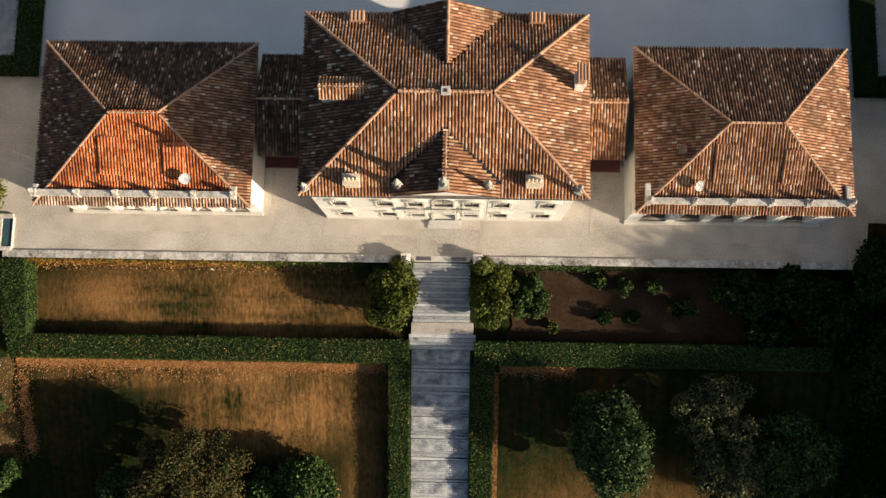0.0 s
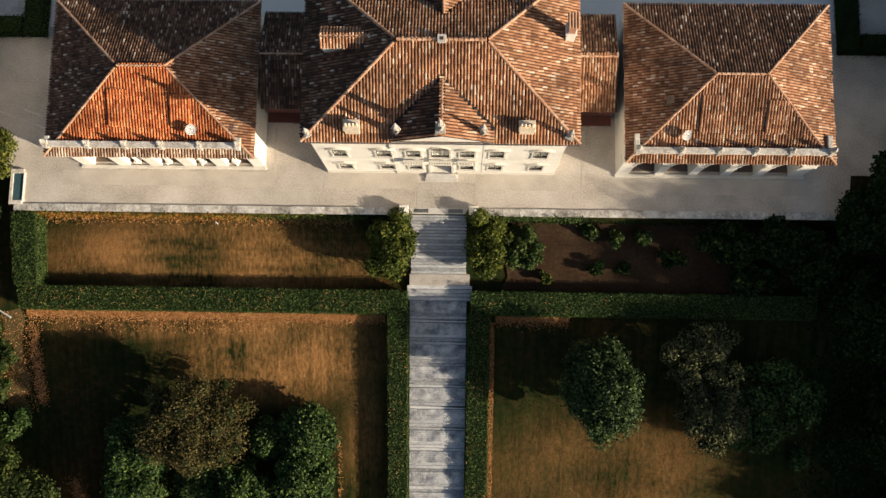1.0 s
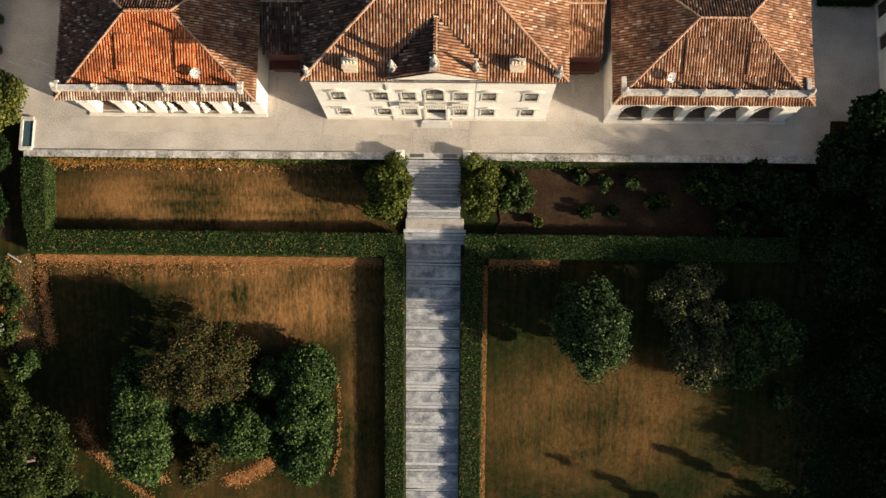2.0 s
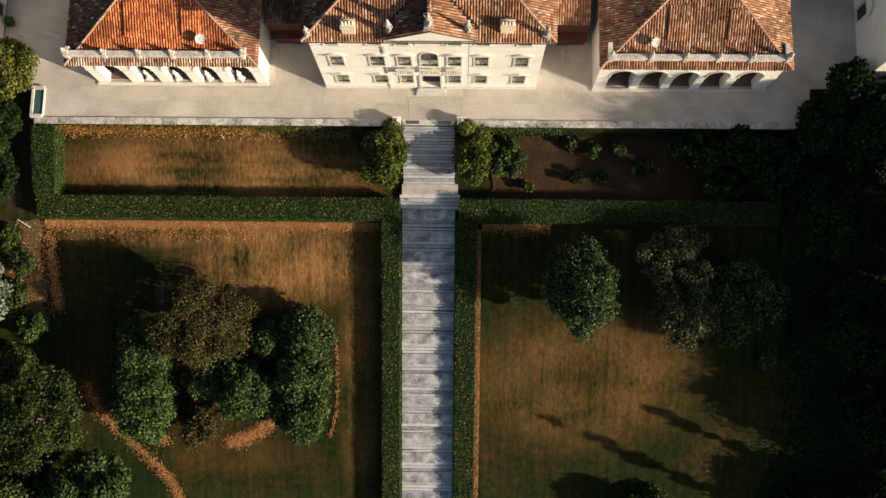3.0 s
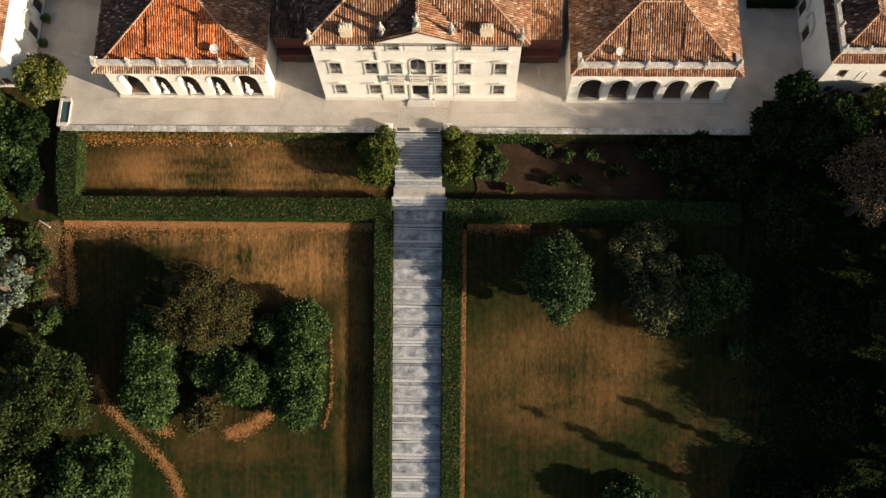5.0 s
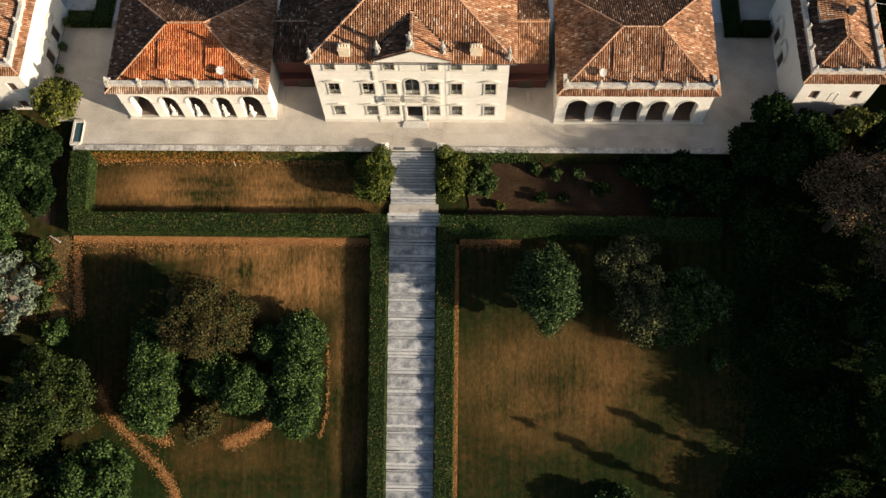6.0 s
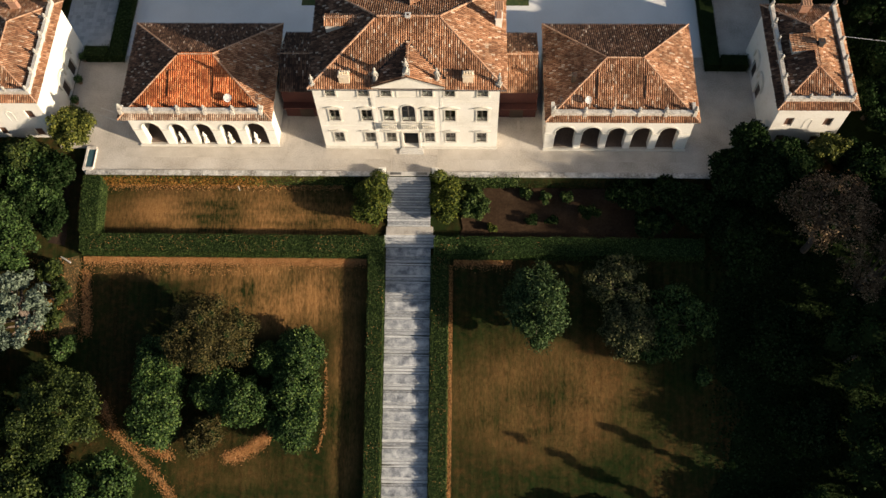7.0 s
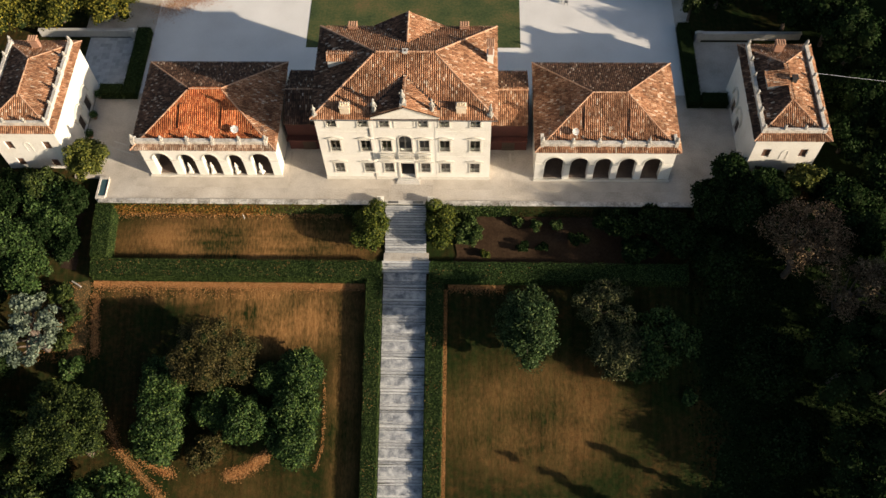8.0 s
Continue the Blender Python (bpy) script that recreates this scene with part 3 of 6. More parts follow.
def cobbles(x0, x1, y0, y1, z, seed):
    """A bed of small rounded stones."""
    r = random.Random(seed)
    bm = bmesh.new()
    add_box(bm, x0, x1, y0, y1, z - 0.5, z - 0.03)
    nx, ny = 30, 6
    for i in range(nx):
        for j in range(ny):
            cx = x0 + (i + 0.5 + r.uniform(-0.2, 0.2)) * (x1 - x0) / nx
            cy = y0 + (j + 0.5 + r.uniform(-0.15, 0.15)) * (y1 - y0) / ny
            a, h = 0.078 + r.uniform(-0.012, 0.012), r.uniform(-0.018, -0.006)
            vs = [bm.verts.new((cx + a * c, cy + a * 0.9 * s, z - 0.03)) for c, s in ((1, 0), (0.5, 0.87), (-0.5, 0.87), (-1, 0), (-0.5, -0.87), (0.5, -0.87))]
            t = [bm.verts.new((cx + 0.6 * a * c, cy + 0.55 * a * s, z + h)) for c, s in ((1, 0), (0.5, 0.87), (-0.5, 0.87), (-1, 0), (-0.5, -0.87), (0.5, -0.87))]
            bm.faces.new(t)
            for q in range(6):
                bm.faces.new((vs[q], vs[(q + 1) % 6], t[(q + 1) % 6], t[q]))
    return bm


garden_stair()
threshold = thing("stair_threshold", "worn white stone threshold at the head of the stair", "threshold", kind="structure")
part("slab", box(-2.75, 2.45, 11.28, 11.84, -0.6, 0.03, 0.02), STONE, threshold)
for gx0 in (-2.3, 0.75):
    part("grating", box(gx0, gx0 + 1.3, 11.38, 11.72, 0.031, 0.05), IRON, threshold, "dark iron drain grating")


# ---------------------------------------------------------------- windows and doors
def window(house, cx, z0, z1, w, y, hood, arched=False, axis="y", out=-1):
    """A window with a stone surround, casements and panes in a hole in the wall. axis 'y': the wall faces along y, 'x': along x; out: the sign of its outward way."""
    def place(bm):
        if axis == "x":
            for v_ in bm.verts:
                px, py, pz = v_.co
                v_.co = (py, px, pz)
            bmesh.ops.reverse_faces(bm, faces=bm.faces)
        return bm

    def bx(bm, a0, a1, d0, d1, b0, b1, bev=0.0):
        lo, hi = sorted((y + out * d0, y + out * d1))
        add_box(bm, a0, a1, lo, hi, b0, b1, bev)

    fw = 0.16
    bm = bmesh.new()
    if arched:
        arc = [math.pi * i / 12 for i in range(13)]
        zs, ro = z1 - w / 2, w / 2 + fw
        prof = [(cx + ro, z0)] + [(cx + ro * math.cos(t), zs + ro * math.sin(t)) for t in arc] + [(cx - ro, z0), (cx - w / 2, z0)] + [(cx - w / 2 * math.cos(t), zs + w / 2 * math.sin(t)) for t in arc] + [(cx + w / 2, z0)]
    else:
        prof = [(cx - w / 2 - fw, z0), (cx - w / 2, z0), (cx - w / 2, z1), (cx + w / 2, z1), (cx + w / 2, z0), (cx + w / 2 + fw, z0), (cx + w / 2 + fw, z1 + fw), (cx - w / 2 - fw, z1 + fw)]
    lo, hi = sorted((y - out * 0.066, y + out * 0.07))
    prism(bm, prof, "y", lo, hi)
    bmesh.ops.recalc_face_normals(bm, faces=bm.faces)
    win = part("window", place(bm), STONE_PALE, house)
    bm = bmesh.new()
    bx(bm, cx - w / 2 - fw - 0.06, cx + w / 2 + fw + 0.06, -0.1, 0.16, z0 - 0.13, z0, 0.015)
    part("sill", place(bm), STONE_PALE, win)
    bm = bmesh.new()
    t = 0.055
    mid = z0 + 0.62 * (z1 - z0)
    for a0, a1, b0, b1 in ((cx - w / 2, cx - w / 2 + t, z0, z1), (cx + w / 2 - t, cx + w / 2, z0, z1), (cx - 0.04, cx + 0.04, z0, z1), (cx - w / 2 + t, cx - 0.04, z1 - t, z1), (cx + 0.04, cx + w / 2 - t, z1 - t, z1),
                           (cx - w / 2 + t, cx - 0.04, z0, z0 + t), (cx + 0.04, cx + w / 2 - t, z0, z0 + t), (cx - w / 2 + t, cx - 0.04, mid - 0.02, mid + 0.02), (cx + 0.04, cx + w / 2 - t, mid - 0.02, mid + 0.02)):
        bx(bm, a0, a1, -0.13, -0.07, b0, b1)
    part("casement", place(bm), PAINTED, win)
    for a0, a1 in ((cx - w / 2 + t, cx - 0.04), (cx + 0.04, cx + w / 2 - t)):
        bm = bmesh.new()
        bx(bm, a0, a1, -0.11, -0.095, z0 + t, z1 - t)
        part("pane", place(bm), GLASS, win).visible_shadow = False
    if hood:
        bm = bmesh.new()
        hw, base = w / 2 + 0.48, z1 + 0.40
        n = 9
        if hood == "curved":
            prof = [(cx - hw + 2 * hw * i / n, base + 0.30 * math.sin(math.pi * i / n)) for i in range(n + 1)]
        else:
            prof = [(cx - hw, base), (cx, base + 0.22), (cx + hw, base)]
        lo, hi = sorted((y + out * 0.003, y + out * 0.2))
        prism(bm, prof + [(px, pz - 0.16) for px, pz in prof[::-1]], "y", lo, hi)
        bmesh.ops.recalc_face_normals(bm, faces=bm.faces)
        part("hood", place(bm), STONE_PALE, win)
    return win


STONE_PALE = mat("window_stone", [(0.48, 0.44, 0.37), (0.62, 0.58, 0.50), (0.72, 0.68, 0.61)], 1.2, 0.85, 9.0, 0.2)


# ---------------------------------------------------------------- figures, chimneys, dishes
def figure(x, y, z, h, turn=0.0, label="weathered stone statue on a square plinth", seed=0, material=None, group="roof statues"):
    r = random.Random(seed)
    bm = bmesh.new()
    s = h / 2.2
    add_box(bm, -0.30 * s, 0.30 * s, -0.30 * s, 0.30 * s, 0, 0.42 * s, 0.02)
    plinth = list(bm.verts)
    lathe(bm, [(0.27 * s, 0.40 * s), (0.29 * s, 0.75 * s), (0.22 * s, 1.15 * s), (0.27 * s, 1.45 * s), (0.25 * s, 1.62 * s), (0.09 * s, 1.78 * s)], 0, 0, 0, 9, 1.0, 0.8)
    lathe(bm, [(0.04 * s, 1.74 * s), (0.13 * s, 1.86 * s), (0.14 * s, 1.98 * s), (0.10 * s, 2.12 * s), (0.03 * s, 2.2 * s)], 0.02, 0, 0, 8)
    tube(bm, (0.22 * s, 0, 1.55 * s), (0.36 * s, -0.12 * s, 1.15 * s), 0.085 * s, 0.06 * s)
    tube(bm, (-0.22 * s, 0, 1.55 * s), (-0.34 * s, 0.02, (1.2 + 0.6 * r.random()) * s), 0.085 * s, 0.06 * s)
    tube(bm, (-0.1 * s, -0.16 * s, 0.4 * s), (0.16 * s, -0.2 * s, 1.2 * s), 0.12 * s, 0.07 * s)
    for v_ in bm.verts:
        if v_ not in plinth:
            v_.co.x *= 0.74
            v_.co.y *= 0.74
        v_.co += 0.02 * s * noise.noise_vector(v_.co * 6 + Vector((seed, 0, 0)))
    ob = link_mesh("statue", bm, material or STATUE)
    ob.matrix_basis = pose(x, y, z, 0, 0, turn)
    return tagged(ob, label, "statue", group)


def urn(x, y, z, s, group, seed=0):
    bm = bmesh.new()
    add_box(bm, -0.24 * s, 0.24 * s, -0.2 * s, 0.2 * s, 0, 0.22 * s, 0.015)
    lathe(bm, [(0.10 * s, 0.2 * s), (0.24 * s, 0.42 * s), (0.26 * s, 0.58 * s), (0.12 * s, 0.68 * s), (0.16 * s, 0.80 * s), (0.04 * s, 0.98 * s)], 0, 0, 0, 9)
    for v_ in bm.verts:
        v_.co += 0.05 * s * noise.noise_vector(v_.co * 5 + Vector((seed * 3.1, 0, 0)))
    ob = link_mesh("stone_finial", bm, STATUE)
    ob.matrix_basis = pose(x, y, z, 0, 0, 40 * seed)
    return tagged(ob, "small weathered carved stone finial on a parapet", "finial", group)


def chimney(x, y, z, w, d, h, material, crown, label):
    c = thing("chimney", label, "chimney", "roof chimneys")
    c.location = (x, y, z)
    part("shaft", box(-w / 2, w / 2, -d / 2, d / 2, -0.6, h, 0.02), material, c)
    part("cornice", box(-w / 2 - 0.07, w / 2 + 0.07, -d / 2 - 0.07, d / 2 + 0.07, h, h + 0.12, 0.02), material, c)
    if crown == "points":
        for i in range(4):
            px = -w / 2 + (i + 0.5) * w / 4
            bm = bmesh.new()
            lathe(bm, [(0.14, 0), (0.12, 0.22), (0.03, 0.50)], px, 0, h + 0.12, 6)
            part("merlon", bm, material, c)
    elif crown:
        if crown == "stack":
            part("brick_stack", box(-w / 2 + 0.08, w / 2 - 0.08, -d / 2 + 0.08, d / 2 - 0.08, h + 0.12, h + 1.35, 0.015), BRICK, c, "sooty orange brick stack")
            h += 1.2
        for sx in (-1, 1):
            part("cap_post", box(sx * (w / 2 - 0.1) - 0.09, sx * (w / 2 - 0.1) + 0.09, -d / 2 + 0.05, d / 2 - 0.05, h + 0.12, h + 0.42), material, c)
        for k in range(4):
            px = -w / 2 - 0.1 + (k + 0.5) * (w + 0.2) / 4
            bm = bmesh.new()
            r_ = (w + 0.2) / 8 * 0.92
            arc = [(px + r_ * math.cos(math.pi * q / 6), h + 0.44 + r_ * math.sin(math.pi * q / 6)) for q in range(7)]
            prism(bm, arc, "y", -d / 2 - 0.14, d / 2 + 0.14)
            bmesh.ops.recalc_face_normals(bm, faces=bm.faces)
            part("cap_tile", bm, CAP, c)
        part("cap_slab", box(-w / 2 - 0.04, w / 2 + 0.04, -d / 2 - 0.04, d / 2 + 0.04, h + 0.42, h + 0.45), DECK, c)
    else:
        # a dark plate on the solid top gives the shade of the hole
        part("flue", box(-w / 4, w / 4, -d / 4, d / 4, h + 0.121, h + 0.14), DECK, c, "dark plate for the shade in the flue")
    return c


def dish(x, y, z, r):
    d = thing("satellite_dish", "round white satellite dish on a short mast above the roof tiles", "dish", "satellite dishes")
    d.matrix_basis = pose(x, y, z)
    bm = bmesh.new()
    tube(bm, (0, 0, -0.9), (0, 0, 0.1), 0.035, 0.035)
    part("mast", bm, IRON, d)
    bm = bmesh.new()
    rings = [[bm.verts.new((r * k / 4 * math.cos(a), r * k / 4 * math.sin(a), 0.35 * r * (k / 4) ** 2)) for a in np.linspace(0, 2 * math.pi, 18, endpoint=False)] for k in range(1, 5)]
    c0 = bm.verts.new((0, 0, 0))
    for i in range(18):
        bm.faces.new((c0, rings[0][i], rings[0][(i + 1) % 18]))
        for a_, b_ in zip(rings, rings[1:]):
            bm.faces.new((a_[i], b_[i], b_[(i + 1) % 18], a_[(i + 1) % 18]))
    bmesh.ops.solidify(bm, geom=bm.faces, thickness=0.02)
    bm.transform(pose(0, 0, 0.15, 40, 0, 35))
    part("reflector", bm, METAL, d, smooth=True)
    bm = bmesh.new()
    tube(bm, (0, 0, 0.1), (0.05, -0.5 * r, 0.1 + r * 0.9), 0.02, 0.015)
    part("feed_arm", bm, IRON, d)
    return d


LEAD = mat("dark_lead", [(0.012, 0.012, 0.012), (0.022, 0.021, 0.020), (0.035, 0.033, 0.031)], 1.0, 0.8, 6.0, 0.1)


# ---------------------------------------------------------------- the main house
HX0, HX1, HY0, HY1 = -10.0, 10.1, 15.0, 28.0
EX0, EX1, EY0, EY1, EZ = -10.28, 10.76, 14.38, 28.28, 12.72
RX0, RX1, RY, RZ = -2.94, 3.64, 21.1, 16.3
GX = 0.42                                    # middle of the two gables


def main_house():
    h = thing("villa_house", "three-storey cream plaster villa with a brown clay-tiled hipped roof", "house")
    cols = [-8.12, -4.54, -2.09, 2.35, 4.76, 8.31]
    holes, wins = [], []
    for cx in cols:
        wins.append((cx, 10.65, 11.95, 1.1, ""))
        wins.append((cx, 5.95, 8.05, 1.15, "curved"))
        wins.append((cx, 1.65, 3.5, 1.12, "flat"))
    wins.append((0.12, 5.8, 8.95, 1.5, ""))
    for cx, z0, z1, w, hd in wins:
        holes.append((cx - w / 2, cx + w / 2, z0, z1))
    holes.append((-0.75, 1.0, 0.36, 3.5))
    bm = bmesh.new()
    wall_xz(bm, HX0, HX1, HY0, HY0 + 0.55, 0.0, 12.5, holes)
    front = part("front_wall", bm, PLASTER, h)
    part("side_wall", box(HX0, HX0 + 0.5, HY0 + 0.55, HY1, 0, 12.5), PLASTER, h)
    part("side_wall", box(HX1 - 0.5, HX1, HY0 + 0.55, HY1, 0, 12.5), PLASTER, h)
    part("back_wall", box(HX0 + 0.5, HX1 - 0.5, HY1 - 0.5, HY1, 0, 12.5), PLASTER, h)
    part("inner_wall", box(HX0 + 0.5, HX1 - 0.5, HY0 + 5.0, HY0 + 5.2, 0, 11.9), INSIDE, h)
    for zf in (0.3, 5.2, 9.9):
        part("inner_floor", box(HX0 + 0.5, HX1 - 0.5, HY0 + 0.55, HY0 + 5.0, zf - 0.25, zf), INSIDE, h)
    part("plinth_course", box(HX0 - 0.06, -1.3, HY0 - 0.06, HY0 - 0.003, 0, 0.55, 0.01), STONE_PALE, h)
    part("plinth_course", box(1.5, HX1 + 0.06, HY0 - 0.06, HY0 - 0.003, 0, 0.55, 0.01), STONE_PALE, h)
    # shallow centre bay and its corner strips
    for x in (-3.62, 3.78):
        part("corner_strip", box(x - 0.16, x + 0.16, HY0 - 0.025, HY0 - 0.003, 0.56, 11.9, 0.01), PLASTER, h)
    for z in (4.75, 9.65):
        part("string_course", box(HX0, -3.8, HY0 - 0.03, HY0 - 0.003, z, z + 0.14, 0.008), PLASTER, h)
        part("string_course", box(3.96, HX1, HY0 - 0.03, HY0 - 0.003, z, z + 0.14, 0.008), PLASTER, h)
    part("cornice", box(HX0 - 0.2, HX1 + 0.2, HY0 - 0.22, HY0 - 0.003, 12.28, 12.50, 0.04), STONE_PALE, h)
    for x0, x1 in ((HX0 - 0.2, HX0 - 0.003), (HX1 + 0.003, HX1 + 0.2)):
        part("cornice", box(x0, x1, HY0 + 0.0, HY1 + 0.3, 12.28, 12.50, 0.04), STONE_PALE, h)
    # blank panel between the two attic windows of the centre
    bm = bmesh.new()
    for a, b, c, d in ((-1.05, 1.35, 11.95, 12.05), (-1.05, 1.35, 10.40, 10.50), (-1.05, -0.95, 10.50, 11.95), (1.25, 1.35, 10.50, 11.95)):
        add_box(bm, a, b, HY0 - 0.04, HY0 - 0.002, c, d)
    part("blank_panel", bm, STONE_PALE, h)
    for cx, z0, z1, w, hd in wins:
        window(h, cx, z0, z1, w, HY0, hd, arched=w > 1.4)
    # plaster in the corners above the arched middle window
    arc = [math.pi * i / 12 for i in range(7)]
    for s in (-1, 1):
        sp = bmesh.new()
        prism(sp, [(0.12 + s * 0.752 * math.cos(t), 8.2 + 0.752 * math.sin(t)) for t in arc] + [(0.12 + s * 0.752, 8.952)], "y", HY0 + 0.068, HY0 + 0.35)
        bmesh.ops.recalc_face_normals(sp, faces=sp.faces)
        part("spandrel", sp, PLASTER, h)
    # entrance
    door = part("entrance_surround", box(-1.0, -0.75, HY0 - 0.1, HY0 + 0.2, 0.36, 3.75, 0.02), STONE_PALE, h)
    part("jamb", box(1.0, 1.25, HY0 - 0.1, HY0 + 0.2, 0.36, 3.75, 0.02), STONE_PALE, door)
    part("lintel", box(-0.75, 1.0, HY0 - 0.1, HY0 + 0.2, 3.5, 3.75, 0.02), STONE_PALE, door)
    part("door_leaf", box(-0.72, -0.62, HY0 + 0.56, HY0 + 1.35, 0.36, 3.45, 0.01), WOOD, h, "open dark wooden door leaf")
    part("door_leaf", box(0.88, 0.98, HY0 + 0.56, HY0 + 1.35, 0.36, 3.45, 0.01), WOOD, h, "open dark wooden door leaf")
    for i in range(3):
        part("doorstep", box(-1.35 + 0.1 * i, 1.55 - 0.1 * i, 14.2 + 0.27 * i, HY0 - 0.11, 0.12 * i, 0.12 * (i + 1), 0.012), STONE, h)
    # balcony in three bays
    for x0, x1 in ((-3.0, -1.3), (-0.85, 1.1), (1.55, 3.1)):
        bal = part("balcony", box(x0, x1, HY0 - 0.42, HY0 - 0.003, 4.55, 4.72, 0.02), STONE_PALE, h)
        part("handrail", box(x0, x1, HY0 - 0.42, HY0 - 0.24, 5.55, 5.70, 0.02), STONE_PALE, bal)
        n = int((x1 - x0) / 0.2)
        for i in range(n):
            bm = bmesh.new()
            lathe(bm, [(0.05, 0), (0.04, 0.1), (0.075, 0.3), (0.035, 0.6), (0.05, 0.83)], x0 + 0.1 + i * (x1 - x0 - 0.2) / (n - 1), HY0 - 0.33, 4.72, 6)
            part("baluster", bm, STONE_PALE, bal)
    bm = bmesh.new()
    tube(bm, (-3.9, HY0 - 0.055, 0.0), (-3.9, HY0 - 0.055, 12.2), 0.045, 0.045, 8)
    part("drainpipe", bm, IRON, h, "grey metal drainpipe")
    # hipped roof with two gables
    k = (RZ - EZ) / (RY - EY0)
    zf, zb = 15.05, 15.15
    yv, yb = EY0 + (zf - EZ) / k, EY1 - (zb - EZ) / ((RZ - EZ) / (EY1 - RY))
    gw = 3.85
    front_hole = [(GX - gw - 0.12, EY0 - 0.2), (GX + gw + 0.12, EY0 - 0.2), (GX, yv + 0.16)]
    back_hole = [(GX + gw + 0.42, EY1 + 0.2), (GX - gw - 0.42, EY1 + 0.2), (GX, yb - 0.2)]
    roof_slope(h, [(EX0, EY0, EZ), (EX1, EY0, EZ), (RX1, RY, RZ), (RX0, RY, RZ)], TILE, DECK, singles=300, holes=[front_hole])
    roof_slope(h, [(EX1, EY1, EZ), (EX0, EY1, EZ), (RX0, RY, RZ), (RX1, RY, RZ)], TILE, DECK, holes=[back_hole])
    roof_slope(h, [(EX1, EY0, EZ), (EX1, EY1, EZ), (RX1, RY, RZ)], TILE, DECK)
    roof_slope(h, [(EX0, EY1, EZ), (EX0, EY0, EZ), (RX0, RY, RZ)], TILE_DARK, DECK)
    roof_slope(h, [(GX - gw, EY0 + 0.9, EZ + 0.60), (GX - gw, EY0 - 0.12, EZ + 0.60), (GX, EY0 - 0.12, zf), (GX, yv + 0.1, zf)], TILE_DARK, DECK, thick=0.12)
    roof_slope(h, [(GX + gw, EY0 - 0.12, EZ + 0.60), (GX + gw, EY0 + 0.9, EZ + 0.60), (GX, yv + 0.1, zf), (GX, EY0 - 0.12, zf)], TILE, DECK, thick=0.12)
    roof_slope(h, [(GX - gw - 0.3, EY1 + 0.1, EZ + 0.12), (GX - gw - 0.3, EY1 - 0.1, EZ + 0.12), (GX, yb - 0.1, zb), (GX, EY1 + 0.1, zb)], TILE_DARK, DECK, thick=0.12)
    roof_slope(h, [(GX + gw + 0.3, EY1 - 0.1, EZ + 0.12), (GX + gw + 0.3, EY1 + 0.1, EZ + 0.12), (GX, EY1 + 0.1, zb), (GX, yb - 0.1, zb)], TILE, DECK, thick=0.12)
    for a, b in (((EX0, EY0, EZ), (RX0, RY, RZ)), ((EX1, EY0, EZ), (RX1, RY, RZ)), ((EX0, EY1, EZ), (RX0, RY, RZ)), ((EX1, EY1, EZ), (RX1, RY, RZ)), ((RX0, RY, RZ), (RX1, RY, RZ)),
                 ((GX, EY0, zf), (GX, yv, zf)), ((GX, EY1, zb), (GX, yb, zb))):
        ridge_caps(h, a, b)
    # lead-lined valleys beside the gables, near-black to hold their shadow line as well
    for sx in (-1, 1):
        for ya, za, yb_, zb_ in ((EY0 + 0.85, EZ + 0.60, yv, zf), (EY1 - 0.1, EZ + 0.12, yb, zb)):
            bm = bmesh.new()
            a, b = Vector((GX + sx * gw, ya, za + 0.10)), Vector((GX, yb_, zb_ + 0.09))
            side = (b - a).cross(Vector((0, 0, 1))).normalized() * 0.2
            vs = [bm.verts.new(v_) for v_ in (a - side, a + side, b + side, b - side)]
            bm.faces.new(vs)
            bmesh.ops.solidify(bm, geom=bm.faces, thickness=0.05)
            part("valley_gutter", bm, LEAD, h, "dark lead valley gutter with its shadow line")
    # front and back pediment faces
    bm = bmesh.new()
    prism(bm, [(GX - gw + 0.1, EZ - 0.1), (GX + gw - 0.1, EZ - 0.1), (GX + gw - 0.1, EZ + 0.45), (GX, zf - 0.18), (GX - gw + 0.1, EZ + 0.45)], "y", EY0 + 0.08, EY0 + 0.5)
    bmesh.ops.recalc_face_normals(bm, faces=bm.faces)
    ped = part("pediment", bm, PLASTER, h)
    for s in (-1, 1):
        bm = bmesh.new()
        prism(bm, [(GX, zf - 0.34), (GX + s * gw, EZ + 0.26), (GX + s * gw, EZ + 0.50), (GX, zf - 0.10)], "y", EY0 - 0.08, EY0 + 0.078)
        bmesh.ops.recalc_face_normals(bm, faces=bm.faces)
        part("raking_cornice", bm, STONE_PALE, ped)
    bm = bmesh.new()
    prism(bm, [(GX - gw, EZ - 0.1), (GX + gw, EZ - 0.1), (GX, zb - 0.15)], "y", EY1 - 0.4, EY1 - 0.05)
    bmesh.ops.recalc_face_normals(bm, faces=bm.faces)
    part("pediment", bm, PLASTER, h)
    # long low dormer on the west slope
    kd = (RZ - EZ) / (RX0 - EX0)
    zd = 15.32
    x0, x1 = -8.75, EX0 + (zd - EZ) / kd
    for s in (-1, 1):
        cs = [(x0, 21.7 + s * 0.78, zd - 0.42), (x1 - 0.75, 21.7 + s * 0.78, zd - 0.42), (x1, 21.7, zd), (x0, 21.7, zd)]
        if s > 0:
            cs = [cs[1], cs[0], cs[3], cs[2]]
        roof_slope(h, cs, TILE, DECK, thick=0.1)
    part("dormer_wall", box(x0 + 0.15, x0 + 2.6, 21.7 - 0.68, 21.7 + 0.68, 12.6, zd - 0.5), PLASTER_OLD, h)
    ridge_caps(h, (x0, 21.7, zd), (x1, 21.7, zd), r=0.1)
    # gutters along the eaves
    bm = bmesh.new()
    tube(bm, (EX0, EY0 - 0.06, EZ - 0.10), (EX1, EY0 - 0.06, EZ - 0.10), 0.07, 0.07, 6)
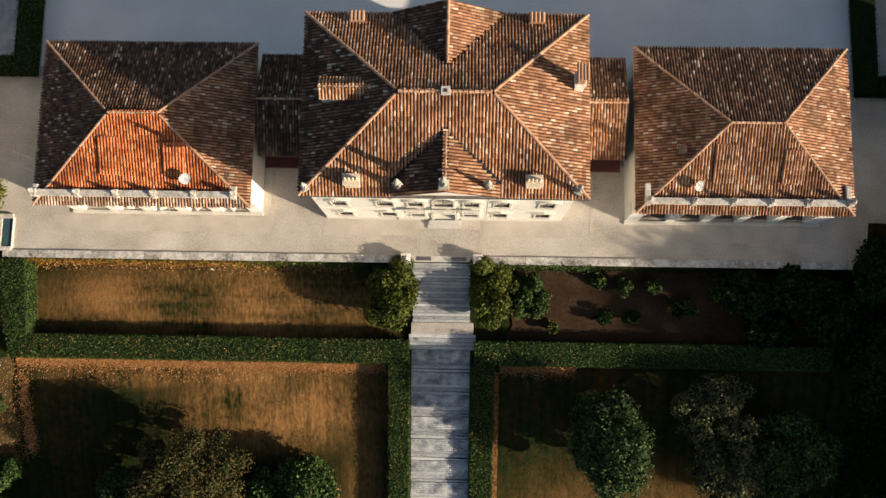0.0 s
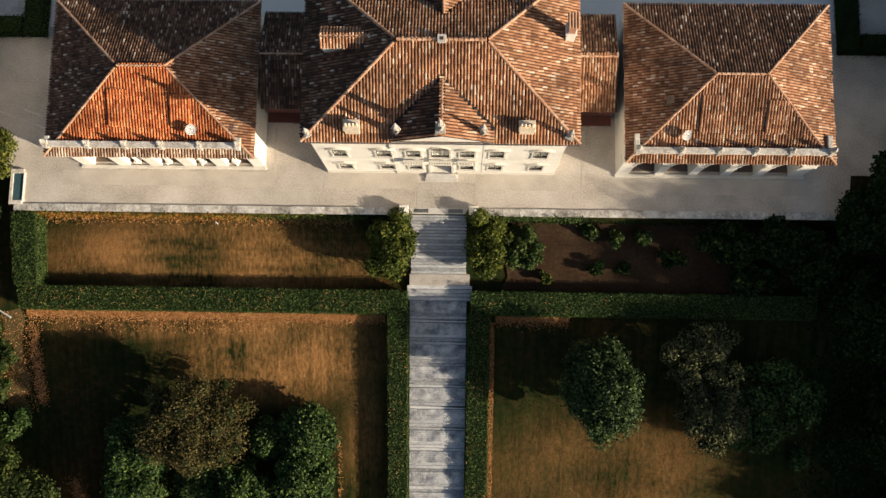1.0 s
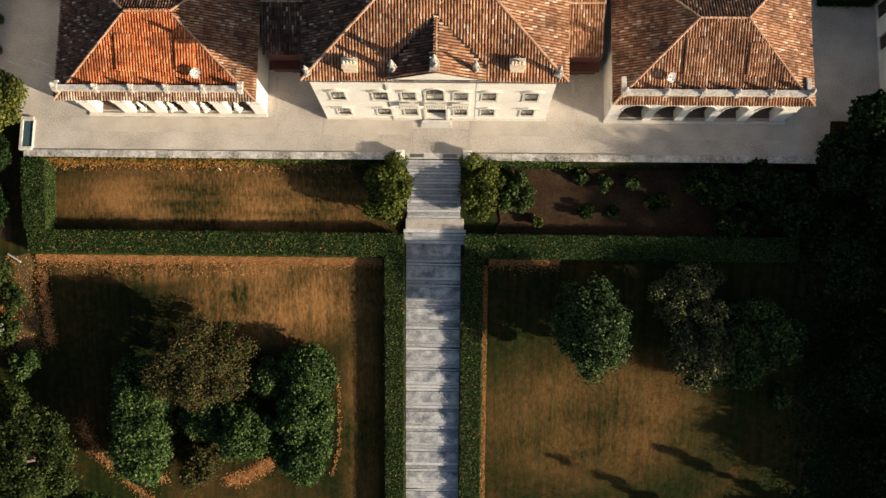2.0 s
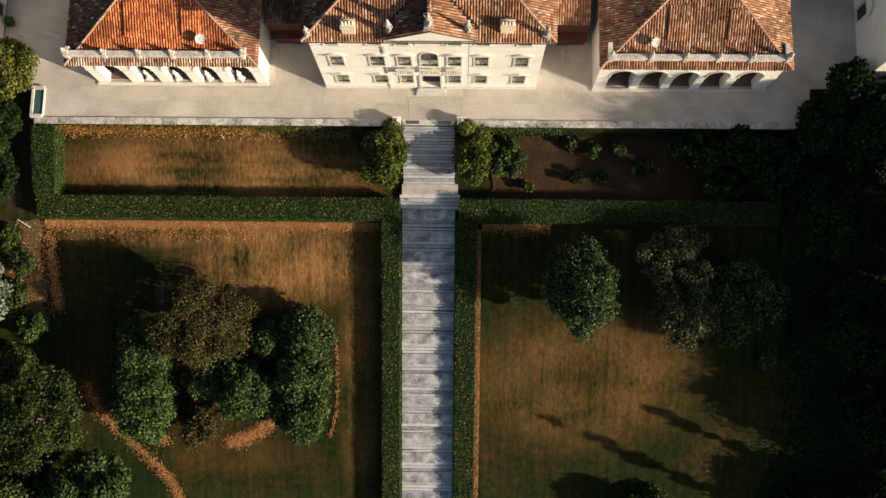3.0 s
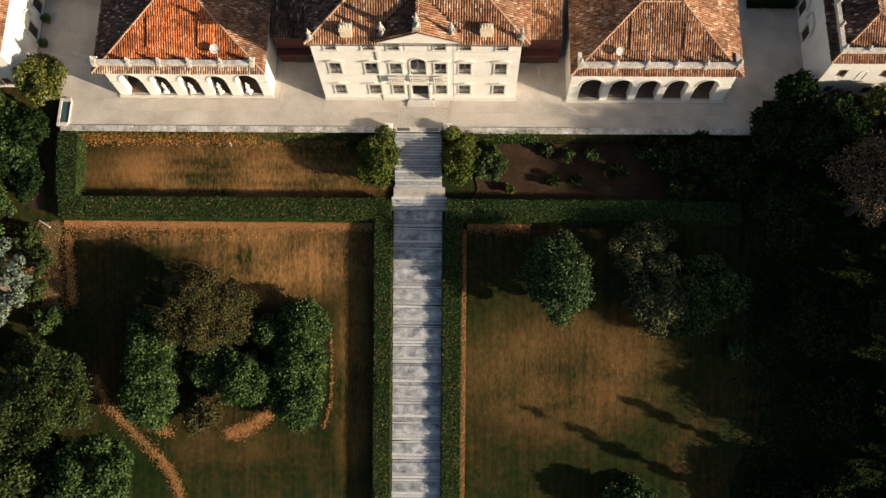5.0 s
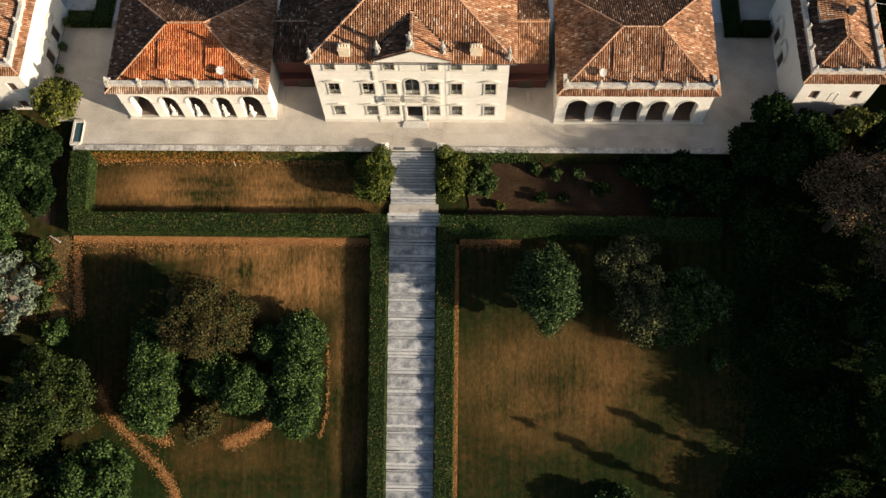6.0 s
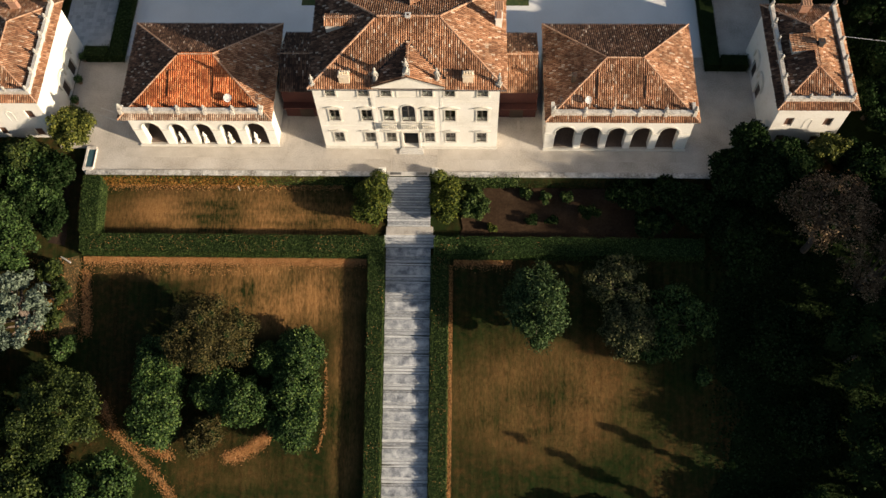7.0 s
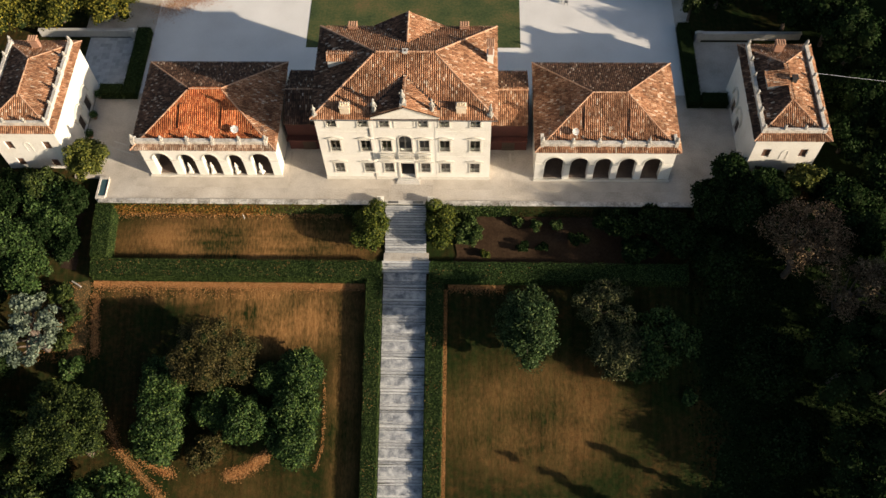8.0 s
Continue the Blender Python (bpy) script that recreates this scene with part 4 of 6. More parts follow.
    part("gutter", bm, IRON, h)
    return h


main_house()
figure(-3.0, 14.95, 12.85, 2.9, 10, seed=1)
figure(GX - 0.1, 14.75, 14.85, 2.7, 0, seed=2)
figure(3.45, 14.95, 12.85, 2.9, -10, seed=3)
figure(-9.75, 14.85, 12.85, 1.8, 30, seed=4)
figure(9.95, 14.85, 12.85, 2.2, -30, seed=5)
chimney(-6.3, 15.25, 13.05, 1.1, 0.75, 1.05, TAN, "points", "cream plastered chimney with a pointed crown on the tiled roof")
chimney(6.7, 15.35, 13.05, 1.1, 0.75, 0.95, TAN, "points", "weathered plastered chimney with a pointed crown on the tiled roof")
chimney(9.95, 22.75, 13.3, 0.7, 0.95, 1.05, PLASTER, "stack", "tall white plastered chimney with a brick stack and clay cap")
chimney(-6.3, 27.6, 12.8, 0.95, 0.5, 0.6, BRICK, "cap", "orange brick chimney at the back eave")
chimney(6.9, 27.6, 12.8, 0.95, 0.5, 0.6, BRICK, "cap", "orange brick chimney at the back eave")
chimney(0.35, 21.1, 16.25, 0.5, 0.5, 0.22, STONE, "", "low square stone vent on the ridge")


# ---------------------------------------------------------------- arcaded wings
def wing(name, label, x0, x1, y0, piers, ridge, tiles, parapet_posts, over):
    """A one-storey wing with five arches, a hipped roof and a front parapet. piers: (x0, x1) of the six piers."""
    w = thing(name, label, "wing")
    ey0, ey1, ez = 14.6, 28.3, 6.3
    ex0, ex1 = x0 - over[0], x1 + over[1]
    rx0, rx1, ry, rz = ridge
    spring, top = 3.1, 6.05
    for a, b in piers:
        p = part("pier", box(a, b, y0, y0 + 0.95, 0.0, spring, 0.02), PLASTER, w)
        part("impost", box(a - 0.07, b + 0.07, y0 - 0.07, y0 + 1.0, spring, spring + 0.16, 0.02), STONE_PALE, p)
    part("sill_step", box(x0 - 0.1, x1 + 0.1, y0 - 0.3, y0 - 0.003, 0.0, 0.14, 0.02), STONE_PALE, w)
    bm = bmesh.new()
    s2 = spring + 0.16
    for i, (a, b) in enumerate(piers):
        add_box(bm, a, b, y0, y0 + 0.95, s2, top)
        if i < 5:
            c = piers[i + 1][0]
            mid, r = (b + c) / 2, (c - b) / 2
            n = 14
            rise = min(r * 1.0, top - s2 - 0.35) * 1.25
            rise = min(rise, top - s2 - 0.3)
            for k in range(n):
                a0, a1 = math.pi - math.pi * k / n, math.pi - math.pi * (k + 1) / n
                q0 = (mid + r * math.cos(a0), s2 + rise * math.sin(a0))
                q1 = (mid + r * math.cos(a1), s2 + rise * math.sin(a1))
                prism(bm, [q0, q1, (q1[0], top), (q0[0], top)], "y", y0, y0 + 0.95)
    bmesh.ops.remove_doubles(bm, verts=bm.verts, dist=0.0005)
    part("arcade_wall", bm, PLASTER, w)
    for i in range(5):
        b, c = piers[i][1], piers[i + 1][0]
        mid, r = (b + c) / 2, (c - b) / 2
        rise = min(min(r, top - s2 - 0.35) * 1.25, top - s2 - 0.3)
        bm = bmesh.new()
        arc = [math.pi * k / 14 for k in range(15)]
        prism(bm, [(mid + (r + o) * math.cos(t), s2 + (rise + o) * math.sin(t)) for o, ts in ((0.16, arc), (0.0, arc[::-1])) for t in ts], "y", y0 - 0.06, y0 - 0.002)
        bmesh.ops.recalc_face_normals(bm, faces=bm.faces)
        part("arch_moulding", bm, STONE_PALE, w)
    part("cornice", box(x0 - 0.25, x1 + 0.25, y0 - 0.25, y0 - 0.003, 5.78, 6.03, 0.03), STONE_PALE, w)
    for a, b in ((x0, x0 + 0.5), (x1 - 0.5, x1)):
        part("side_wall", box(a, b, y0 + 0.96, 28.0, 0, 6.05), PLASTER, w)
    part("back_wall", box(x0 + 0.5, x1 - 0.5, 27.5, 28.0, 0, 6.05), PLASTER, w)
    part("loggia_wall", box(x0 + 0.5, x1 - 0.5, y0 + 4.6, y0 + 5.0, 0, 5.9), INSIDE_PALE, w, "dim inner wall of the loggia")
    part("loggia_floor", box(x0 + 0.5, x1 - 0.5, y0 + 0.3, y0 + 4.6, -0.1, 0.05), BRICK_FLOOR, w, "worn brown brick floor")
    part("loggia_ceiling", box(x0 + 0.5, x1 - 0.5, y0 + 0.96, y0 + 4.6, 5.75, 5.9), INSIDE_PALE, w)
    for i in (1, 3):
        b, c = piers[i][1], piers[i + 1][0]
        m = (b + c) / 2
        part("inner_door", box(m - 0.7, m + 0.7, y0 + 4.52, y0 + 4.597, 0.02, 2.6, 0.02), WOOD, w, "dark wooden door in the loggia")
    fr = (15.5 - ey0) / (ry - ey0)
    sk0 = (ex0 + fr * (rx0 - ex0), 15.5, ez + fr * (rz - ez))
    sk1 = (ex1 + fr * (rx1 - ex1), 15.5, ez + fr * (rz - ez))
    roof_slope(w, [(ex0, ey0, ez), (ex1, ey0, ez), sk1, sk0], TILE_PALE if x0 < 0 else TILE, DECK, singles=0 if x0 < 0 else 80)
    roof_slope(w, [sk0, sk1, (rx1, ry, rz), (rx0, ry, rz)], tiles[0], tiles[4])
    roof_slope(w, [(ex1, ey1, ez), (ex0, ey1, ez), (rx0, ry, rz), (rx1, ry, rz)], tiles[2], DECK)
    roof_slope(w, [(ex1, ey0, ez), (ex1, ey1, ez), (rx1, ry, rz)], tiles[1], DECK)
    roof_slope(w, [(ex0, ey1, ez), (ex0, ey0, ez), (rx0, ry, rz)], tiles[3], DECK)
    for a, b in (((ex0, ey0, ez), (rx0, ry, rz)), ((ex1, ey0, ez), (rx1, ry, rz)), ((ex0, ey1, ez), (rx0, ry, rz)), ((ex1, ey1, ez), (rx1, ry, rz)), ((rx0, ry, rz), (rx1, ry, rz))):
        ridge_caps(w, a, b, r=0.11)
    # shallow tiled strips that run up the front slope
    k = (rz - ez) / (ry - ey0)
    for cx in (rx0 - 0.9, rx1 + 0.35):
        up = ry - 1.6 - 0.4 * (cx > rx0)
        roof_slope(w, [(cx - 0.1, 16.9, ez + k * (16.9 - ey0) + 0.20), (cx + 1.6, 16.9, ez + k * (16.9 - ey0) + 0.08), (cx + 1.6, up, ez + k * (up - ey0) + 0.05), (cx - 0.1, up, ez + k * (up - ey0) + 0.16)], tiles[0], tiles[4], thick=0.3)
    # parapet on the front slope
    py = 15.25
    xs = [px for px in parapet_posts]
    for a, b in zip(xs, xs[1:]):
        seg = part("parapet", box(a + 0.2, b - 0.2, py, py + 0.32, 6.4, 7.15, 0.02), PARAPET, w)
        part("parapet_cap", box(a + 0.2, b - 0.2, py - 0.07, py + 0.45, 7.15, 7.27, 0.02), PARAPET, seg)
    for i, px in enumerate(xs):
        part("parapet_post", box(px - 0.2, px + 0.2, py - 0.1, py + 0.5, 6.3, 7.36, 0.02), PARAPET, w)
    for px, s in ((xs[0], 1), (xs[-1], -1)):
        part("parapet_return", box(px - 0.19, px + 0.19, py + 0.51, py + (0.9 if x0 < 0 else 1.6), 6.5, 7.1, 0.02), PARAPET, w)
    for i, px in enumerate(xs):
        urn(px, py + 0.2, 7.36, 0.78 if 0 < i < 5 else 0.95, "parapet finials", i)
    return w


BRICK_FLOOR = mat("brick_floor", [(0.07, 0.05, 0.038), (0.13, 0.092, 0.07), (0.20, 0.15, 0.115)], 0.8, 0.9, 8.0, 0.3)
# darker than the outer plaster: the loggia's shade is in the colour
INSIDE_PALE = mat("dim_loggia_plaster", [(0.16, 0.125, 0.095), (0.26, 0.21, 0.165), (0.36, 0.30, 0.24)], 0.4, 0.9, 5.0, 0.1)
LP = [(-32.2, -31.1), (-28.95, -27.9), (-26.05, -25.0), (-23.05, -21.95), (-20.1, -19.0), (-16.75, -15.7)]
RP = [(15.6, 16.75), (19.05, 19.85), (22.0, 22.8), (24.85, 25.65), (27.75, 28.6), (30.8, 32.1)]
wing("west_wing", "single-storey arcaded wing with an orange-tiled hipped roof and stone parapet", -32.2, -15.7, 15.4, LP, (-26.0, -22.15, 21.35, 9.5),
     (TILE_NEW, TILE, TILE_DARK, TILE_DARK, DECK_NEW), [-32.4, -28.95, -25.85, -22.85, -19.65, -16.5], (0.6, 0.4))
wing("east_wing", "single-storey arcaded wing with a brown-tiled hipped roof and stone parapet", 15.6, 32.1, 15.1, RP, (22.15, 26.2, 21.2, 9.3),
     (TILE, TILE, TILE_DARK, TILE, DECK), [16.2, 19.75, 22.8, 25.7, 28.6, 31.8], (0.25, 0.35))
dish(-20.2, 16.6, 7.72, 0.48)
dish(20.0, 16.6, 7.6, 0.45)
for i, (x, y) in enumerate(((-27.2, 15.8), (-24.4, 15.8), (-21.35, 15.8), (-18.3, 15.8))):
    figure(x, y, 0.055, 2.1, 20 * i, "pale stone garden statue standing in the loggia", 11 + i, PLASTER, "loggia statues")


def link_range(name, x0, x1):
    """The low tiled range that joins house and wing, behind a dark red front."""
    c = thing(name, "low tiled link building with a dark red front wall", "link building")
    ez, ry, rz = 5.55, 23.4, 7.0
    part("front_wall", box(x0 + 0.02, x1 - 0.02, 19.6, 20.0, 2.4, 5.35), REDWALL, c)
    part("front_wall", box(x0 + 0.02, x1 - 0.02, 19.5, 20.0, 0, 2.4), REDWALL, c)
    part("back_wall", box(x0 + 0.02, x1 - 0.02, 26.8, 27.2, 0, 5.35), PLASTER_OLD, c)
    part("doorway", box((x0 + x1) / 2 - 0.8, (x0 + x1) / 2 + 0.8, 19.42, 19.497, 0.02, 2.2), WOOD, c, "dark wooden double door")
    part("canopy", box(x0 + 0.02, x1 - 0.02, 18.75, 19.59, 2.55, 2.75), REDWALL, c, "dark red canopy over the doorway")
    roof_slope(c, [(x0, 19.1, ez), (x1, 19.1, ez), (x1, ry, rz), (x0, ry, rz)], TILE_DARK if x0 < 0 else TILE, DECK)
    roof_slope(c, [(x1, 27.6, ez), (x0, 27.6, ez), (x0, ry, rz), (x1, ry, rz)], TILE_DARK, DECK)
    ridge_caps(c, (x0, ry, rz), (x1, ry, rz), r=0.1)
    return c


link_range("west_link", -15.1, HX0 - 0.04)
link_range("east_link", HX1 + 0.04, 14.8)


# ---------------------------------------------------------------- the two side pavilions
def pavilion(name, label, s):
    """A taller side building beyond the wings, ringed by a balustraded parapet. s: -1 west, 1 east."""
    p = thing(name, label, "pavilion")
    a, b = (41.1, 48.9) if s > 0 else (-50.4, -42.1)
    y0, y1, ez = (15.8, 29.5, 7.9) if s > 0 else (16.3, 29.9, 7.9)
    inner = a if s > 0 else b
    w0, w1 = (a + 1.25, b - 2.2) if s > 0 else (a + 1.45, b - 2.2)
    holes = [(w0, w0 + 0.95, 4.0, 5.6), (w1, w1 + 0.95, 4.0, 5.6), (w0, w0 + 0.95, 0.5, 2.1), (w1 - 0.4, w1 + 0.6, 0.3, 1.9)]
    bm = bmesh.new()
    wall_xz(bm, a, b, y0, y0 + 0.5, -1.2, ez - 0.1, holes)
    part("front_wall", bm, PLASTER, p)
    for h in holes:
        part("shutter", box(h[0], h[1], y0 + 0.2, y0 + 0.28, h[2], h[3]), SHUTTER, p, "closed brown shutter")
    part("niche_arch", arch_panel((a + b) / 2, y0), PLASTER, p)
    # inner side wall with two tall openings
    bm = bmesh.new()
    ys = [(21.8, 23.2), (24.9, 26.4)]
    wall_xz(bm, y0 + 0.5, y1, 0, 0.5, -0.5, ez - 0.1, [(q0, q1, 0.05, 2.5) for q0, q1 in ys])
    for v_ in bm.verts:
        px, py, pz = v_.co
        v_.co = ((inner + py * s) if s > 0 else (inner - py), px, pz)
    bmesh.ops.recalc_face_normals(bm, faces=bm.faces)
    part("side_wall", bm, PLASTER, p)
    for q0, q1 in ys:
        d0, d1 = sorted((inner + s * 0.25, inner + s * 0.32))
        part("door_leaf", box(d0, d1, q0, q1, 0.05, 2.5), WOOD, p, "dark brown closed door")
        # curled stone hood over the opening
        m = (q0 + q1) / 2
        bm = bmesh.new()
        arc = [math.pi * k / 12 for k in range(13)]
        prism(bm, [(m + r_ * math.cos(t), 3.3 + (r_ - 0.1) * 0.9 * math.sin(t)) for r_, ts in ((1.25, arc), (1.02, arc[::-1])) for t in ts], "x", *sorted((inner - s * 0.002, inner - s * 0.22)))
        bmesh.ops.recalc_face_normals(bm, faces=bm.faces)
        part("curved_hood", bm, STONE_PALE, p)
        for e_ in (-1, 1):
            c0, c1 = sorted((m + e_ * 1.02, m + e_ * 1.28))
            part("bracket", box(*sorted((inner - s * 0.002, inner - s * 0.2)), c0, c1, 2.5, 3.3, 0.03), STONE_PALE, p)
    outer = b if s > 0 else a
    part("outer_wall", box(*sorted((outer, outer - s * 0.5)), y0 + 0.5, y1, -1.2, ez - 0.1), PLASTER_OLD, p)
    part("back_wall", box(a + 0.5, b - 0.5, y1 - 0.5, y1, -0.5, ez - 0.1), PLASTER_OLD, p)
    # tiled skirt and inner hipped roof
    ex0, ex1, ey0, ey1 = a - 0.55, b + 0.55, y0 - 0.55, y1 + 0.4
    mx, rz = (a + b) / 2, 10.0
    r0, r1 = ey0 + 4.4, ey1 - 4.8
    roof_slope(p, [(ex0, ey0, ez), (ex1, ey0, ez), (mx, r0, rz)], TILE, DECK)
    roof_slope(p, [(ex1, ey1, ez), (ex0, ey1, ez), (mx, r1, rz)], TILE, DECK)
    roof_slope(p, [(ex1, ey0, ez), (ex1, ey1, ez), (mx, r1, rz), (mx, r0, rz)], TILE, DECK)
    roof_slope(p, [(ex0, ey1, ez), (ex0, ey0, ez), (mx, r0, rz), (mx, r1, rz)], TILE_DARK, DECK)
    for q in ((ex0, ey0, ez), (ex1, ey0, ez)):
        ridge_caps(p, q, (mx, r0, rz), r=0.11)
    for q in ((ex0, ey1, ez), (ex1, ey1, ez)):
        ridge_caps(p, q, (mx, r1, rz), r=0.11)
    ridge_caps(p, (mx, r0, rz), (mx, r1, rz), r=0.11)
    zp = 9.0
    for px in (a + 0.25, b - 0.55):
        seg = part("parapet", box(px, px + 0.3, y0 + 0.62, y1 - 0.3, 7.95, zp - 0.12, 0.02), PARAPET, p)
        part("parapet_cap", box(px - 0.07, px + 0.37, y0 + 0.62, y1 - 0.3, zp - 0.12, zp, 0.02), PARAPET, seg)
    seg = part("parapet", box(a + 0.25, b - 0.25, y0 + 0.28, y0 + 0.6, 7.9, zp - 0.12, 0.02), PARAPET, p)
    part("parapet_cap", box(a + 0.18, b - 0.18, y0 + 0.2, y0 + 0.61, zp - 0.12, zp, 0.02), PARAPET, seg)
    k = 0
    for px in (a + 0.4, b - 0.4):
        for py in np.linspace(y0 + 0.45, y1 - 0.5, 6):
            part("parapet_post", box(px - 0.2, px + 0.2, float(py) - 0.2, float(py) + 0.2, 7.95, zp + 0.06, 0.02), STONE, p)
            urn(px, float(py), zp + 0.06, 0.8, "pavilion finials", k)
            k += 1
    for px in np.linspace(a + 0.4, b - 0.4, 4)[1:-1]:
        urn(float(px), y0 + 0.42, zp, 0.75, "pavilion finials", k)
        k += 1
    return p


def arch_panel(cx, y):
    bm = bmesh.new()
    n = 10
    for k in range(n):
        a0, a1 = math.pi * k / n, math.pi * (k + 1) / n
        prism(bm, [(cx + r_ * math.cos(t_), 5.0 + r_ * math.sin(t_)) for t_, r_ in ((a0, 0.32), (a0, 0.42), (a1, 0.42), (a1, 0.32))], "y", y - 0.035, y - 0.002)
    add_box(bm, cx - 0.42, cx - 0.32, y - 0.035, y - 0.002, 3.6, 5.0)
    add_box(bm, cx + 0.32, cx + 0.42, y - 0.035, y - 0.002, 3.6, 5.0)
    bmesh.ops.recalc_face_normals(bm, faces=bm.faces)
    return bm


pavilion("west_pavilion", "cream plaster side pavilion with tiled roof inside a balustraded parapet", -1)
pavilion("east_pavilion", "cream plaster side pavilion with tiled roof inside a stone parapet", 1)
chimney(44.9, 28.2, 8.5, 1.0, 0.6, 1.3, BRICK, "cap", "broad orange brick chimney on the pavilion roof")
chimney(-46.5, 28.6, 8.6, 1.0, 0.6, 1.2, BRICK, "cap", "broad orange brick chimney on the pavilion roof")


# a small tiled hatch and dark vents on the eastern roofs
hatch = thing("roof_hatch", "low tiled roof hatch on the pavilion roof", "hatch")
part("hatch_box", box(42.7, 44.9, 21.9, 24.0, 8.4, 9.75), PLASTER_OLD, hatch)
roof_slope(hatch, [(42.5, 24.1, 9.77), (42.5, 21.8, 9.77), (45.0, 21.8, 10.15), (45.0, 24.1, 10.15)], TILE, DECK, thick=0.1)
chimney(18.5, 19.2, 7.9, 0.45, 0.45, 0.9, WOOD, "", "small dark metal roof vent")


# ---------------------------------------------------------------- foliage
def leaf_mesh(points, outs, size, seed, droop=0.0, loose=0.65):
    """Folded leaf blades at points, facing roughly outwards."""
    r = np.random.default_rng(seed)
    m = len(points)
    n = outs + r.normal(0, loose, (m, 3))
    n[:, 2] += 0.25 * (loose > 0.5)
    n /= np.linalg.norm(n, axis=1)[:, None] + 1e-9
    a = np.cross(n, r.normal(0, 1, (m, 3)))
    a /= np.linalg.norm(a, axis=1)[:, None] + 1e-9
    b = np.cross(n, a)
    s = size * r.uniform(0.65, 1.35, m)[:, None]
    p = np.empty((m, 4, 3))
    p[:, 0] = points - a * s * 0.55
    p[:, 1] = points - b * s * 0.34 + n * s * 0.10
    p[:, 2] = points + a * s * 0.55 - n * s * droop
    p[:, 3] = points + b * s * 0.34 + n * s * 0.10
    me = bpy.data.meshes.new("leaves")
    me.vertices.add(4 * m)
    me.vertices.foreach_set("co", p.ravel())
    me.loops.add(4 * m)
    me.loops.foreach_set("vertex_index", np.arange(4 * m, dtype=np.int32))
    me.polygons.add(m)
    me.polygons.foreach_set("loop_start", np.arange(0, 4 * m, 4, dtype=np.int32))
    me.update(calc_edges=True)
    return me


def leaves(name, points, outs, size, material, parent, seed, droop=0.0, label="", loose=0.65):
    me = leaf_mesh(points, outs, size, seed, droop, loose)
    me.materials.append(material)
    ob = new(name, me)
    ob["kind"] = "stuff"
    if parent:
        ob.parent = parent
    if label:
        ob["label"] = label
    return ob


def crown_lumps(r, centre, radii, lumps, lump, full=False):
    """Lump centres and radii that fill an ellipsoid unevenly."""
    d = r.normal(0, 1, (lumps, 3))
    d /= np.linalg.norm(d, axis=1)[:, None]
    if not full:
        d[:, 2] = np.where(d[:, 2] < -0.35, -d[:, 2] * 0.6, d[:, 2])
    k = r.uniform(0.45, 0.86, lumps)[:, None]
    rad = lump * r.uniform(0.7, 1.25, lumps)
    return np.array(centre) + d * k * np.array(radii), rad


def blob(bm, c, rad, flat, seed):
    base = bmesh.ops.create_icosphere(bm, subdivisions=2, radius=1.0)["verts"]
    for v in base:
        f = 1 + 0.25 * noise.noise(v.co * 2.2 + Vector((seed, 0, 0)))
        v.co = Vector(c) + Vector((v.co.x * rad * f, v.co.y * rad * f, v.co.z * rad * f * flat))


def tree(name, x, y, z, top, rx, ry, material, label, n=7000, size=0.30, lumps=26, lump=0.34, flat=1.0, trunk=0.25, limbs=6, low=0.15, category="tree", seed=0, core=0.62, taper=0.0, droop=0.0, group=""):
    """A trunk with limbs and a crown of leaf clumps. low: how far up the crown starts; taper: how much it narrows towards the top."""
    r = np.random.default_rng(seed + 100)
    lumps, lump = int(lumps * 1.8), lump * 0.72
    t = thing(name, label, category, group)
    t.location = (x, y, z)
    h = top - z
    cz = h * (low + (1 - low) / 2)
    radii = (rx, ry, h * (1 - low) / 2)
    cs, rad = crown_lumps(r, (0, 0, cz), radii, lumps, lump * min(rx, ry, 1.6 * radii[2]), low <= 0.03)
    if taper:
        f = 1 - taper * np.clip((cs[:, 2] - h * low) / (h * (1 - low)), 0, 1)
        cs[:, 0] *= f
        cs[:, 1] *= f
    bm = bmesh.new()
    segs = 4
    pts = [Vector((0.15 * rx * math.sin(i * 1.3 + seed) * i / segs, 0.12 * ry * math.cos(i * 1.7 + seed) * i / segs, h * 0.75 * i / segs - 0.25 * (i == 0))) for i in range(segs + 1)]
    for i in range(segs):
        tube(bm, pts[i], pts[i + 1], trunk * (1 - 0.19 * i), trunk * (1 - 0.19 * (i + 1)))
    part("trunk", bm, BARK, t)
    for i in np.argsort(-np.linalg.norm(cs[:, :2], axis=1))[:limbs]:
        bm = bmesh.new()
        a = pts[1 + int(i) % 3]
        b = Vector(cs[i])
        mid = (a + b) / 2 + Vector((0, 0, 0.08 * h))
        tube(bm, a, mid, trunk * 0.42, trunk * 0.28, 6)
        tube(bm, mid, b, trunk * 0.28, trunk * 0.08, 6)
        part("limb", bm, BARK, t)
    # dark lumps behind the leaves stand for the crown's inner shade
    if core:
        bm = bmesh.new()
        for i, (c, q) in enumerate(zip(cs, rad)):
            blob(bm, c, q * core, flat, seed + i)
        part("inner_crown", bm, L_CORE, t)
    w = rad ** 2
    pick = r.choice(lumps, n, p=w / w.sum())
    d = r.normal(0, 1, (n, 3))
    d /= np.linalg.norm(d, axis=1)[:, None]
    d[:, 2] = np.where(d[:, 2] < -0.3, -d[:, 2], d[:, 2])
    k = r.uniform(0.6, 1.0, n)[:, None] + np.abs(r.normal(0, 0.16, n))[:, None]
    p = cs[pick] + d * k * rad[pick][:, None] * np.array((1, 1, flat))
    leaves("crown", p, d, size, material, t, seed, droop, loose=0.85)
    return t


def foot(x, y):
    return ground_z(x, y) if y > 15 else ground_z(x, min(y, 11.1))


